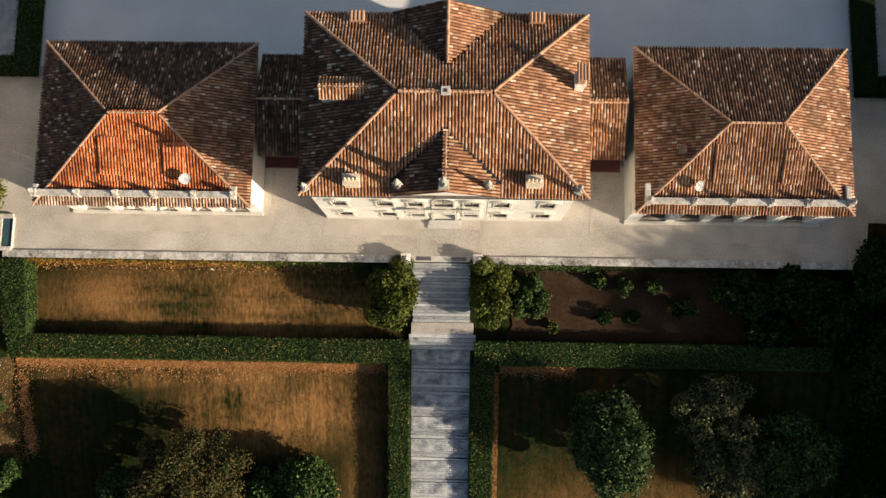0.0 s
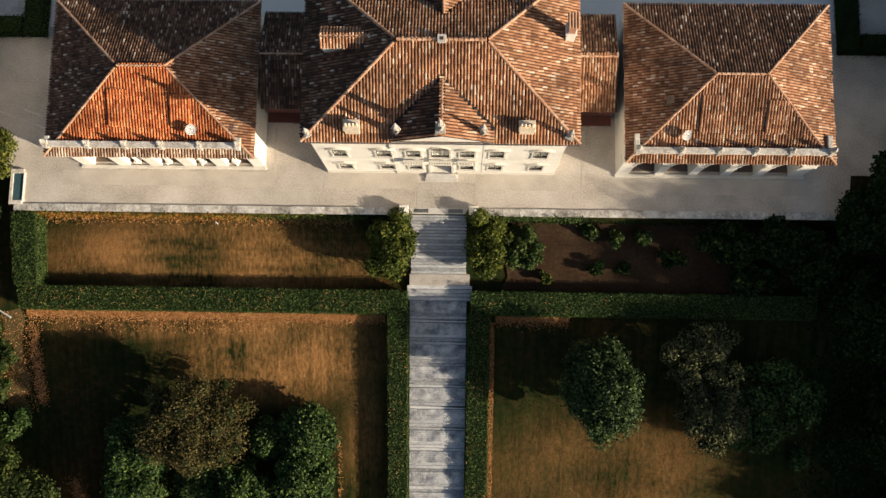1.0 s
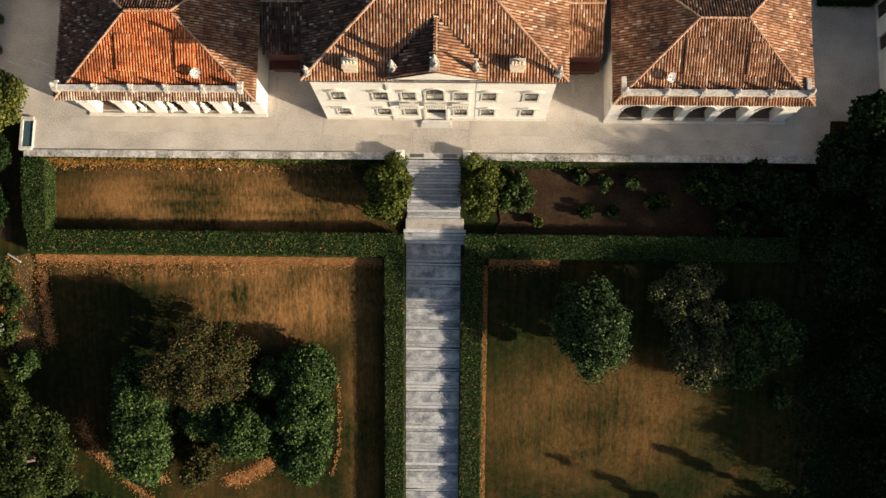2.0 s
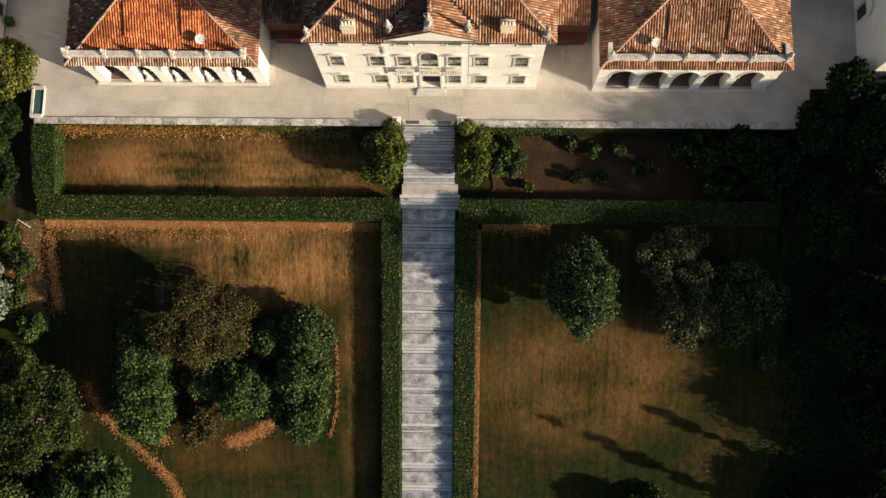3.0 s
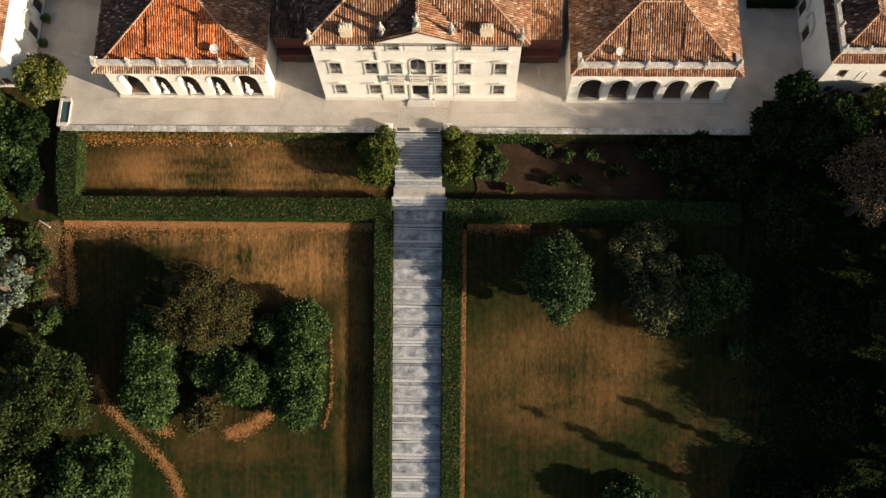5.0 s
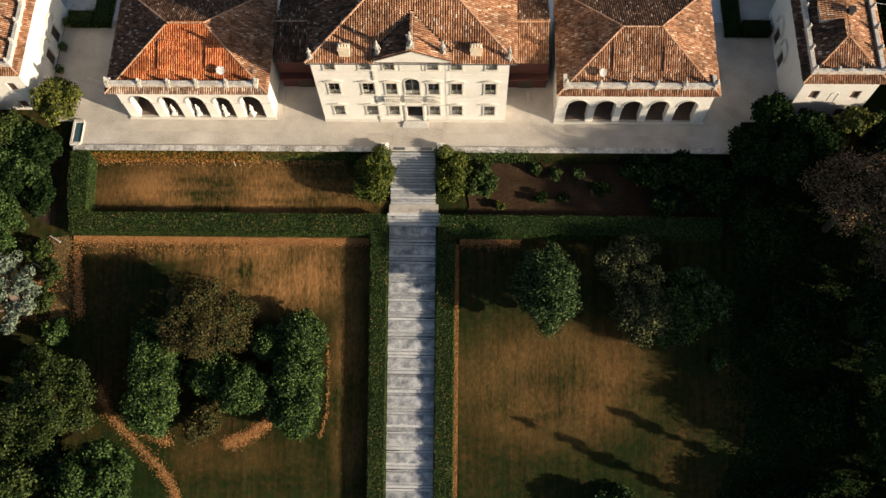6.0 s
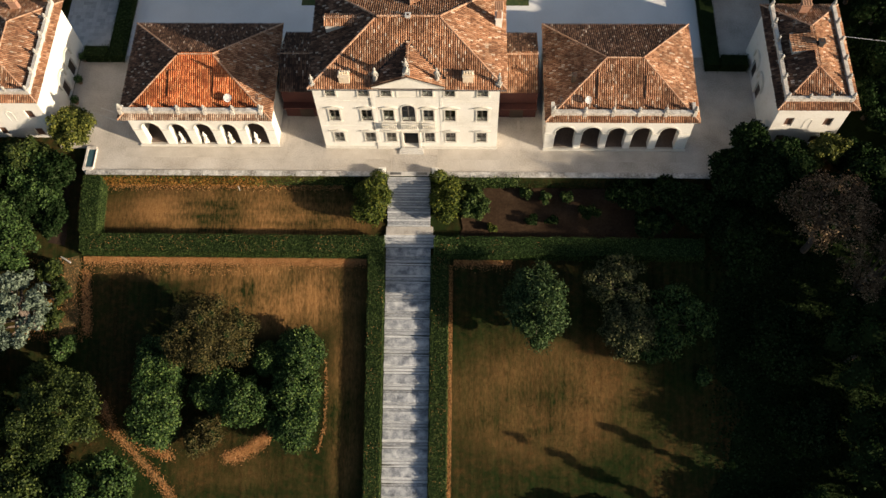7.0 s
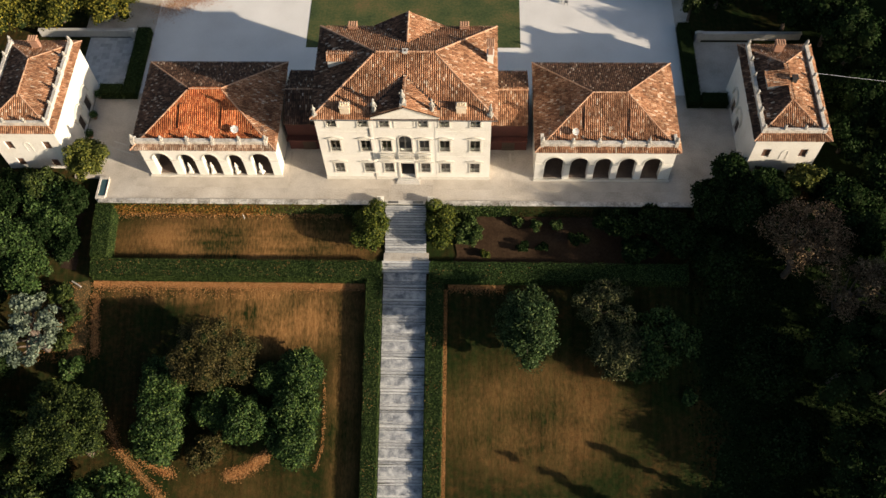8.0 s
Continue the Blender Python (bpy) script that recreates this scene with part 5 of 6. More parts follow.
def hedge(name, pieces, material, label, density=115, size=0.125, seed=0):
    """A clipped hedge of straight runs (x0, x1, y0, y1, height above the ground there); its top follows the slope."""
    h = thing(name, label, "hedge")
    r = np.random.default_rng(seed + 900)
    for x0, x1, y0, y1, ht in pieces:
        bm = bmesh.new()
        n = max(1, int((y1 - y0) / 1.5))
        m = max(1, int((x1 - x0) / 1.5))
        ys = np.linspace(y0 + 0.1, y1 - 0.1, n + 1)
        xs = np.linspace(x0 + 0.1, x1 - 0.1, m + 1)
        top = lambda x, y: foot(x, y) + ht + 0.10 * noise.noise((x * 0.5, y * 0.5, seed))
        grid = [[bm.verts.new((x, y, top(x, y) - 0.1)) for x in xs] for y in ys]
        for j in range(n):
            for i in range(m):
                bm.faces.new((grid[j][i], grid[j][i + 1], grid[j + 1][i + 1], grid[j + 1][i]))
        rim = [grid[0][i] for i in range(m + 1)] + [grid[j][m] for j in range(1, n + 1)] + [grid[n][i] for i in range(m - 1, -1, -1)] + [grid[j][0] for j in range(n - 1, 0, -1)]
        low = [bm.verts.new((v.co.x, v.co.y, foot(v.co.x, v.co.y) - 0.1)) for v in rim]
        for i in range(len(rim)):
            j = (i + 1) % len(rim)
            bm.faces.new((low[i], low[j], rim[j], rim[i]))
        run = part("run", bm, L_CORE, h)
        lx, ly = x1 - x0, y1 - y0
        pts, outs = [], []
        k = int(lx * ly * density)
        px, py = r.uniform(x0, x1, k), r.uniform(y0, y1, k)
        pts.append(np.stack([px, py, [top(a, b) for a, b in zip(px, py)]], 1) + np.stack([0 * px, 0 * px, r.normal(-0.03, 0.05, k)], 1))
        outs.append(np.tile((0, 0, 1.0), (k, 1)))
        for ax, val, o in (("x", x0, -1), ("x", x1, 1), ("y", y0, -1), ("y", y1, 1)):
            ln = ly if ax == "x" else lx
            k = int(ln * ht * density * 0.8)
            q, zf = r.uniform(0, ln, k), r.uniform(0.02, 1.0, k)
            if ax == "x":
                px, py = np.full(k, val) + o * r.normal(0.02, 0.05, k), y0 + q
            else:
                px, py = x0 + q, np.full(k, val) + o * r.normal(0.02, 0.05, k)
            pz = np.array([foot(a, b) + f * (top(a, b) - foot(a, b)) for a, b, f in zip(px, py, zf)])
            pts.append(np.stack([px, py, pz], 1))
            outs.append(np.tile((o, 0, 0.2) if ax == "x" else (0, o, 0.2), (k, 1)))
        leaves("foliage", np.concatenate(pts), np.concatenate(outs).astype(float), size, material, run, seed, loose=0.42)
    return h


hedge("clipped_hedge", [(-38.5, -2.9, 2.65, 4.65, 1.6), (-38.4, -36.3, 4.66, 11.0, 2.5)], L_BOX, "clipped dark green box hedge round the upper lawn", seed=1)
hedge("clipped_hedge", [(-4.65, -2.85, -42.0, 2.64, 1.6)], L_BOX, "clipped dark green box hedge along the garden stair", seed=2)
hedge("clipped_hedge", [(2.62, 4.62, -42.0, 2.64, 1.15)], L_BOX, "clipped dark green box hedge along the garden stair", seed=3)
hedge("clipped_hedge", [(2.95, 34.0, 2.65, 4.65, 1.5)], L_OAK, "shaded clipped hedge below the terrace beds", seed=4)
hedge("court_hedge", [(-38.2, -36.3, 27.3, 39.0, 1.5), (-41.3, -38.21, 27.3, 29.0, 1.5)], L_BOX, "dark clipped hedge round the paved court", density=40, seed=5)
hedge("court_hedge", [(35.6, 37.4, 26.2, 40.0, 1.5), (37.41, 40.8, 26.2, 27.9, 1.5)], L_DARK, "dark clipped hedge round the paved court", density=40, seed=6)

# bushes at the head of the stair
tree("evergreen_bush", -4.1, 8.6, upper_z(8.6), 1.2, 2.3, 3.6, L_YEL, "dense yellow-green evergreen bush beside the stair", 14000, 0.25, 34, 0.5, trunk=0.12, low=0.02, category="bush", seed=1)
tree("evergreen_bush", 4.5, 8.5, upper_z(8.5), 1.0, 2.0, 3.2, L_YEL, "dense yellow-green evergreen bush beside the stair", 15000, 0.21, 32, 0.5, trunk=0.12, low=0.02, category="bush", seed=2)
tree("laurel_bush", 7.6, 8.5, upper_z(8.5), -0.6, 1.7, 2.7, L_BOX, "dark green laurel bush in the shaded bed", 8000, 0.2, 26, 0.42, trunk=0.1, low=0.02, category="bush", seed=3)
tree("small_shrub", 9.6, 6.0, upper_z(6.0), -2.5, 0.7, 0.7, L_YEL, "small yellow-green shrub in the bed", 900, 0.2, 8, 0.45, trunk=0.05, limbs=3, low=0.02, category="shrub", seed=4)
for i, (x, y, rr, m_) in enumerate(((13.6, 10.2, 0.8, L_BOX), (16.0, 9.6, 1.0, L_BOX), (14.2, 7.0, 0.8, L_DARK), (16.6, 6.9, 0.8, L_DARK), (18.4, 9.8, 0.8, L_BOX), (21.0, 8.0, 1.2, L_DARK))):
    tree("bed_shrub", x, y, upper_z(y), upper_z(y) + 1.5 * rr, rr, rr, m_, "low shaded shrub in the terrace bed", 900, 0.2, 9, 0.45, trunk=0.05, limbs=3, low=0.02, category="shrub", seed=20 + i, group="shrubs in the terrace bed")


def gate_pier(x, seed):
    g = thing("stair_pier", "ivy-covered pale stone pier at the head of the stair", "pier", "stair head piers")
    g.location = (x, 11.45, 0)
    part("shaft", box(-0.35, 0.35, -0.35, 0.35, -0.5, 0.8, 0.03), STONE, g)
    part("cap", box(-0.42, 0.42, -0.42, 0.42, 0.8, 0.92, 0.03), PLASTER, g)
    r = np.random.default_rng(seed)
    d = r.normal(0, 1, (900, 3))
    d /= np.linalg.norm(d, axis=1)[:, None]
    p = d * np.array((1.1, 0.9, 0.9)) * r.uniform(0.7, 1.05, (900, 1)) + np.array((0.35 * np.sign(x), -0.45, 0.35))
    leaves("ivy", p, d, 0.22, L_YEL, g, seed)
    return g


gate_pier(-3.15, 41)
gate_pier(3.0, 42)
figure(-3.05, 11.45, 0.92, 0.5, 0, "small white stone figure on the ivy-covered pier", 31, PLASTER, "stair head figures")
figure(3.05, 11.45, 0.92, 0.5, 180, "small white stone figure on the ivy-covered pier", 32, PLASTER, "stair head figures")


def creeper(x0, x1, material, label, seed, z0=-2.3, z1=-0.25, n=60, y=11.2):
    r = np.random.default_rng(seed)
    k = int((x1 - x0) * n)
    p = np.stack([r.uniform(x0, x1, k), y - np.abs(r.normal(0.0, 0.20, k)), r.uniform(z0, z1, k) + 0.25 * np.sin(r.uniform(0, 6, k))], 1)
    ob = leaves("wall_creeper", p, np.tile((0.0, -1.0, 0.5), (k, 1)), 0.17, material, None, seed)
    return tagged(ob, label, "creeper", kind="stuff")


creeper(-37.8, -17.0, CREEPER, "orange and red autumn creeper on the terrace wall", 61, n=120)
creeper(-19.0, -6.0, L_BOX, "thin green creeper on the terrace wall", 62, z1=-0.9, n=40)
creeper(-38.0, -6.5, L_YEL, "green weeds along the top of the terrace wall", 63, -1.6, 0.1, 34)
creeper(3.4, 13.0, L_BOX, "green ivy hanging over the terrace wall", 64, -2.3, 0.25, 120)
creeper(13.0, 24.0, L_DARK, "thin shaded ivy on the terrace wall", 65, -2.3, -0.7, 40)


L_PLANE = leaf_mat("turning_plane_leaf", (0.014, 0.022, 0.004), (0.11, 0.11, 0.017), (0.30, 0.235, 0.03))
L_OLIVE = leaf_mat("olive_leaf", (0.012, 0.02, 0.004), (0.10, 0.11, 0.02), (0.24, 0.22, 0.045))
# the planted bed on the western lawn
SHRUBS = [(-27.0, -9.7, -3.2, 2.9, 3.2), (-27.2, -13.2, -3.9, 3.1, 3.3), (-27.3, -16.2, -5.2, 3.0, 2.9), (-11.5, -8.6, -3.4, 2.8, 3.0), (-11.4, -12.5, -4.7, 2.9, 3.1), (-11.8, -16.4, -6.2, 3.0, 2.9),
          (-17.5, -13.9, -4.3, 2.7, 3.0), (-21.3, -12.4, -5.3, 2.5, 2.4), (-15.2, -9.0, -5.4, 1.6, 2.0)]
for i, (x, y, top, rx, ry) in enumerate(SHRUBS):
    tree("laurel_shrub", x - 0.7, y, upper_z(y), top, rx * 0.96, ry, L_MAGN, "large glossy green laurel shrub in the lawn bed", 13000, 0.25, 30, 0.48, trunk=0.12, limbs=4, low=0.03, category="shrub", seed=40 + i, group="laurel shrubs in the bed")
tree("autumn_tree", -22.0, -7.6, upper_z(-7.6), 0.3, 5.7, 5.0, L_BROWN, "bushy tree with brown autumn leaves among shrubs", 24000, 0.17, 48, 0.30, trunk=0.3, limbs=14, low=0.1, seed=51, core=0.5)
tree("autumn_shrub", -22.7, -17.2, upper_z(-17.2), -7.4, 2.9, 2.7, L_BROWN, "low brown autumn shrub at the bed's edge", 6500, 0.2, 18, 0.4, trunk=0.1, limbs=4, low=0.02, category="shrub", seed=52)
L_STRAW = leaf_mat("withered_leaf", (0.012, 0.016, 0.006), (0.085, 0.092, 0.036), (0.22, 0.20, 0.09))
L_YEW = leaf_mat("fresh_evergreen_leaf", (0.005, 0.014, 0.004), (0.036, 0.066, 0.020), (0.12, 0.158, 0.054))
# eastern lawn
tree("yew_tree", 14.5, -4.1, upper_z(-4.1), 3.2, 3.8, 5.7, L_YEW, "dense oval green tree standing on the lawn", 22000, 0.24, 70, 0.40, trunk=0.3, low=0.02, seed=53, taper=0.28)
tree("loose_tree", 24.9, -5.6, upper_z(-5.6), -1.6, 3.9, 3.9, L_STRAW, "loose spreading tree with thinning leaves", 9000, 0.22, 34, 0.3, trunk=0.3, limbs=14, low=0.1, seed=54, core=0.5)
tree("loose_tree", 26.8, -7.0, upper_z(-7.0), -3.8, 3.0, 2.2, L_OAK, "green shrub below the spreading tree", 3200, 0.28, 18, 0.4, trunk=0.2, low=0.05, seed=55)
tree("loose_tree", 23.6, -0.9, upper_z(-0.9), 0.2, 4.6, 3.2, L_STRAW, "open green tree behind the spreading tree", 4200, 0.2, 26, 0.3, trunk=0.2, limbs=12, low=0.1, seed=59, core=0.45)
tree("loose_tree", 29.8, -4.6, upper_z(-4.6), -1.8, 4.6, 4.6, L_OAK, "dark open shrub at the lawn's edge", 4600, 0.3, 18, 0.38, trunk=0.2, low=0.05, seed=56)
tree("pale_shrub", 33.6, -10.0, upper_z(-10.0), -7.0, 1.1, 1.0, L_MAGN, "small pale-leaved shrub at the lawn's edge", 700, 0.34, 8, 0.45, trunk=0.06, limbs=3, low=0.02, category="shrub", seed=57)
tree("evergreen_bush", 22.2, -25.6, upper_z(-25.6), -10.6, 3.4, 2.8, L_OAK, "green bush on the lower lawn", 4500, 0.3, 22, 0.4, trunk=0.15, low=0.03, category="bush", seed=58)
# western edge
tree("cedar_tree", -37.0, -17.0, upper_z(-17.0), 0.8, 5.6, 5.0, L_CONIF, "broad flat-topped green conifer with layered boughs", 20000, 0.23, 46, 0.30, 0.55, trunk=0.45, low=0.35, seed=61)
tree("conifer_tree", -32.5, -23.5, upper_z(-23.5), -3.5, 5.0, 4.0, L_OAK, "green tree beside the garden path", 6500, 0.32, 30, 0.34, trunk=0.35, low=0.15, seed=62)
tree("conifer_tree", -42.5, -23.5, upper_z(-23.5), -3.0, 4.5, 4.0, L_CONIF, "dark green tree at the garden's edge", 4500, 0.32, 26, 0.34, trunk=0.35, low=0.15, seed=63)
tree("blue_cedar", -43.4, -5.4, upper_z(-5.4), 0.6, 4.4, 5.8, L_BLUE, "pale blue-grey cedar with bare boughs", 5200, 0.34, 18, 0.26, 0.7, trunk=0.4, limbs=16, low=0.35, seed=64, core=0.0)
for i, (x, y, top, rx, ry, m_) in enumerate(((-39.8, -7.8, -6.0, 1.6, 1.8, L_OAK), (-40.4, -1.8, -3.7, 1.3, 2.0, L_CONIF), (-41.2, -4.8, -4.8, 1.3, 1.5, L_CONIF), (-42.0, 0.4, -3.0, 1.6, 1.5, L_CONIF),
                                            (-46.2, 2.6, 0.2, 3.2, 3.0, L_OAK), (-46.0, 7.6, 0.8, 3.0, 3.0, L_DARK), (-45.0, 12.2, 2.2, 3.6, 3.2, L_OAK), (-49.0, 12.5, 2.0, 4.0, 3.5, L_DARK), (-48.5, 5.8, 1.6, 4.6, 4.0, L_OAK), (-52.0, 0.5, 2.5, 5.0, 4.5, L_DARK), (-52.0, -12.0, 0.0, 5.0, 6.0, L_DARK), (-55.0, 8.0, 5.0, 5.0, 5.0, L_OAK), (-39.5, -21.5, -5.5, 3.6, 3.2, L_DARK), (-46.5, -17.0, -2.5, 4.2, 4.0, L_DARK), (-37.0, -27.0, -7.0, 4.5, 3.5, L_DARK), (-49.0, -8.5, -1.0, 3.5, 3.5, L_DARK), (-43.6, 9.6, 0.4, 2.6, 2.8, L_OAK), (-45.5, -26.5, -5.0, 5.0, 4.0, L_DARK), (-41.5, -12.2, -4.2, 2.4, 2.4, L_CONIF), (-41.6, 11.4, 2.4, 2.6, 2.4, L_DARK), (-45.2, 13.0, 3.2, 3.0, 2.0, L_CONIF), (-41.8, 6.4, -0.6, 2.0, 2.6, L_DARK))):
    tree("edge_shrub" if rx < 2 else "evergreen_tree", x, y, ground_z(x, y), top, rx, ry, m_, "low evergreen shrub beside the garden path" if rx < 2 else "dense dark evergreen tree at the garden's edge",
         1500 if rx < 2 else 6000, 0.28, 14 if rx < 2 else 30, 0.4, trunk=0.2, low=0.03, category="shrub" if rx < 2 else "tree", seed=70 + i)
tree("olive_tree", -39.4, 15.6, -0.3, 5.2, 2.9, 3.0, L_OLIVE, "rounded yellow-green tree beside the pavilion", 9000, 0.26, 30, 0.36, trunk=0.2, low=0.08, seed=84)
# eastern edge; the tallest, past x = 60, are out of view and cast shade
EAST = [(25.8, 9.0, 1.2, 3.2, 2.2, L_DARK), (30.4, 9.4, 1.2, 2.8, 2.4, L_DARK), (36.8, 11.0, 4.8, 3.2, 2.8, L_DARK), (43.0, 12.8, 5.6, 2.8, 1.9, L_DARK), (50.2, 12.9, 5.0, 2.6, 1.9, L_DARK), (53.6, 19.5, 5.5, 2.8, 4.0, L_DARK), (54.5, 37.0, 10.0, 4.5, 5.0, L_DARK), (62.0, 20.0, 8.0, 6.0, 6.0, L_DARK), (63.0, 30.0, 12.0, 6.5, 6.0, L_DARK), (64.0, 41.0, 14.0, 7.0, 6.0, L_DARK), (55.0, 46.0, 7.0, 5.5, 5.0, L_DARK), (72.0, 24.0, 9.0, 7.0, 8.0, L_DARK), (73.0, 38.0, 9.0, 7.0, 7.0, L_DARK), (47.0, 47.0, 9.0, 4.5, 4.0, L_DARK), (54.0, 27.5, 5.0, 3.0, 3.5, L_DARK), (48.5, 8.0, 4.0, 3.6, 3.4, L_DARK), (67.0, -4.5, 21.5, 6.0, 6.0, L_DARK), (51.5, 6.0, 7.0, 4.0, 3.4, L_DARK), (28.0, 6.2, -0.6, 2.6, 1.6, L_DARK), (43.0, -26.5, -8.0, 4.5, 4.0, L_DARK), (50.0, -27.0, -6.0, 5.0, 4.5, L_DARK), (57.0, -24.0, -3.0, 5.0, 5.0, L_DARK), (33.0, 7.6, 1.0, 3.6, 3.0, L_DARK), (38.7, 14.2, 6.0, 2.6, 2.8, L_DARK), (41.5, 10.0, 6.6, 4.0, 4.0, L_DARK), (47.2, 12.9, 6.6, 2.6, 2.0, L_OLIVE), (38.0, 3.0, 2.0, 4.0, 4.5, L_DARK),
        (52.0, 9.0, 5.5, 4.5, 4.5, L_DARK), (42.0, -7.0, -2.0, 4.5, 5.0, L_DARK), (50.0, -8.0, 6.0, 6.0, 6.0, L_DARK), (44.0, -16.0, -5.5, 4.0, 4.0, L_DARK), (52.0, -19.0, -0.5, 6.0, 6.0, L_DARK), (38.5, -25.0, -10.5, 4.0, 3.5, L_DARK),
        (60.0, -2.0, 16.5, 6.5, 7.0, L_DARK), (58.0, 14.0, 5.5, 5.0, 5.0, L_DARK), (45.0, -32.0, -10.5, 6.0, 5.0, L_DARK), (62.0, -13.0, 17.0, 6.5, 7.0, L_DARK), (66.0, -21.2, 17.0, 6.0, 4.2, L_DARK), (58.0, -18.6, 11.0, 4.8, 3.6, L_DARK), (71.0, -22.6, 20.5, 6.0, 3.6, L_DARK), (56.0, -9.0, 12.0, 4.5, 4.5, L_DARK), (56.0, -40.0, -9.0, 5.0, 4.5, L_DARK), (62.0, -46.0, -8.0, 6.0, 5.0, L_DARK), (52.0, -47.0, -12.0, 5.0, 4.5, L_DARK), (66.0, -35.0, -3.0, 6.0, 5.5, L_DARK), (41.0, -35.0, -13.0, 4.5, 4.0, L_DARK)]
# unseen row further east, added only to throw shade over grove and lawn
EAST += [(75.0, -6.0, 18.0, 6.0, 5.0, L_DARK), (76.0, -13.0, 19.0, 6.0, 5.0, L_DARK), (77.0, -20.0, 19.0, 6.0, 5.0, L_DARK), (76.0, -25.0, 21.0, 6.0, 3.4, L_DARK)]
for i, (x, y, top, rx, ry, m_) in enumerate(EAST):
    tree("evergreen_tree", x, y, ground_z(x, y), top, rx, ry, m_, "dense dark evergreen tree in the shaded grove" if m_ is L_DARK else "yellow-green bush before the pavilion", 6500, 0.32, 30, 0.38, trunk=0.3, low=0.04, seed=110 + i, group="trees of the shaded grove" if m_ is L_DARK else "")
tree("copper_beech", 45.6, 4.0, ground_z(45.6, 4.0), 9.4, 5.4, 5.6, L_RED, "tall thinning tree with copper-brown leaves", 11000, 0.2, 40, 0.27, trunk=0.45, limbs=22, low=0.25, seed=140, core=0.35, group="copper-leaved trees")
tree("copper_beech", 50.4, -1.4, ground_z(50.4, -1.4), 8.0, 4.2, 4.6, L_RED, "thinning tree with copper-brown leaves and bare twigs", 7000, 0.2, 30, 0.27, trunk=0.4, limbs=20, low=0.25, seed=142, core=0.3, group="copper-leaved trees")
# slim dark conifers added below the grove to cast long shadows across the lawn
for i, (x, y, top) in enumerate(((39.8, -27.6, 0.4), (43.4, -23.6, -1.6))):
    tree("slim_conifer", x, y, ground_z(x, y), top, 0.9, 0.9, L_DARK, "slim dark conifer added to cast a long shadow streak", 1500, 0.26, 22, 0.55, 1.4, trunk=0.2, low=0.02, seed=146 + i, taper=0.6, group="slim conifers")
# behind the house
tree("cypress", 37.4, 41.5, -0.06, 10.5, 1.5, 1.5, L_CONIF, "tall narrow dark green cypress", 5000, 0.24, 34, 0.5, 1.6, trunk=0.2, low=0.02, seed=141, taper=0.5)
for i, (x, y, top, rx) in enumerate(((-42.5, 41.8, 5.0, 4.0), (-49.5, 41.2, 5.5, 4.6), (-57.0, 40.5, 6.0, 4.8), (-38.5, 46.0, 5.5, 4.2), (-47.0, 48.0, 7.0, 5.0), (-63.0, 36.0, 6.0, 5.0))):
    tree("plane_tree", x, y, -0.06, top, rx, rx, L_PLANE, "broad tree with green and yellow autumn leaves", 8000, 0.3, 30, 0.40, trunk=0.3, low=0.12, seed=150 + i, group="trees behind the court")
for i, (x, y, top, rx) in enumerate(((41.5, 44.0, 7.5, 4.0), (50.0, 40.0, 10.0, 5.0), (56.0, 32.0, 10.5, 5.0), (57.0, 24.0, 8.0, 5.0), (33.5, 47.5, 3.0, 2.0))):
    tree("evergreen_tree", x, y, -0.06, top, rx, rx, L_DARK, "dense dark evergreen tree in the shaded grove", 4500, 0.34, 26, 0.38, trunk=0.3, low=0.04, seed=160 + i, group="trees of the shaded grove")


# ---------------------------------------------------------------- fallen leaves, paths and the court behind
def litter(name, region, n, label, seed, size=0.10, material=None):
    """Fallen leaves on the ground over (x0, x1, y0, y1); a narrow strip thins out away from its far edge."""
    r = np.random.default_rng(seed)
    x0, x1, y0, y1 = region
    px = r.uniform(x0, x1, n)
    py = y1 - np.abs(r.normal(0, 0.42 * (y1 - y0), n)) if y1 - y0 < 1.5 else r.uniform(y0, y1, n)
    p = np.stack([px, py, [ground_z(a, b) + 0.05 for a, b in zip(px, py)]], 1)
    p[:, 2] += np.abs(r.normal(0, 0.03, n)) + 0.02
    ob = leaves(name, p, np.tile((0.0, -0.3, 1.0), (n, 1)), size, material or LITTER, None, seed)
    return tagged(ob, label, "fallen leaves", kind="stuff")


litter("fallen_leaves", (-38.5, -5.0, 1.65, 2.62), 24000, "orange fallen leaves along the foot of the hedge", 201, 0.08)
litter("fallen_leaves", (-38.5, -16.0, 0.6, 2.4), 1000, "scattered fallen leaves on the lawn", 202)
litter("fallen_leaves", (4.66, 5.15, -40.0, 2.0), 9000, "line of orange fallen leaves beside the stair hedge", 203, 0.08)
litter("fallen_leaves", (5.2, 12.0, 1.6, 2.6), 2000, "orange fallen leaves along the shaded hedge", 204)
litter("fallen_leaves", (-45.0, -38.0, -7.0, 2.4), 2600, "brown fallen leaves on the worn side path", 205)
litter("fallen_leaves", (-2.6, 2.6, 5.3, 6.4), 500, "brown leaves on the stair landing", 206, 0.12)
litter("fallen_leaves", (-37.8, -8.0, 10.4, 11.2), 2500, "fallen leaves at the foot of the terrace wall", 207)


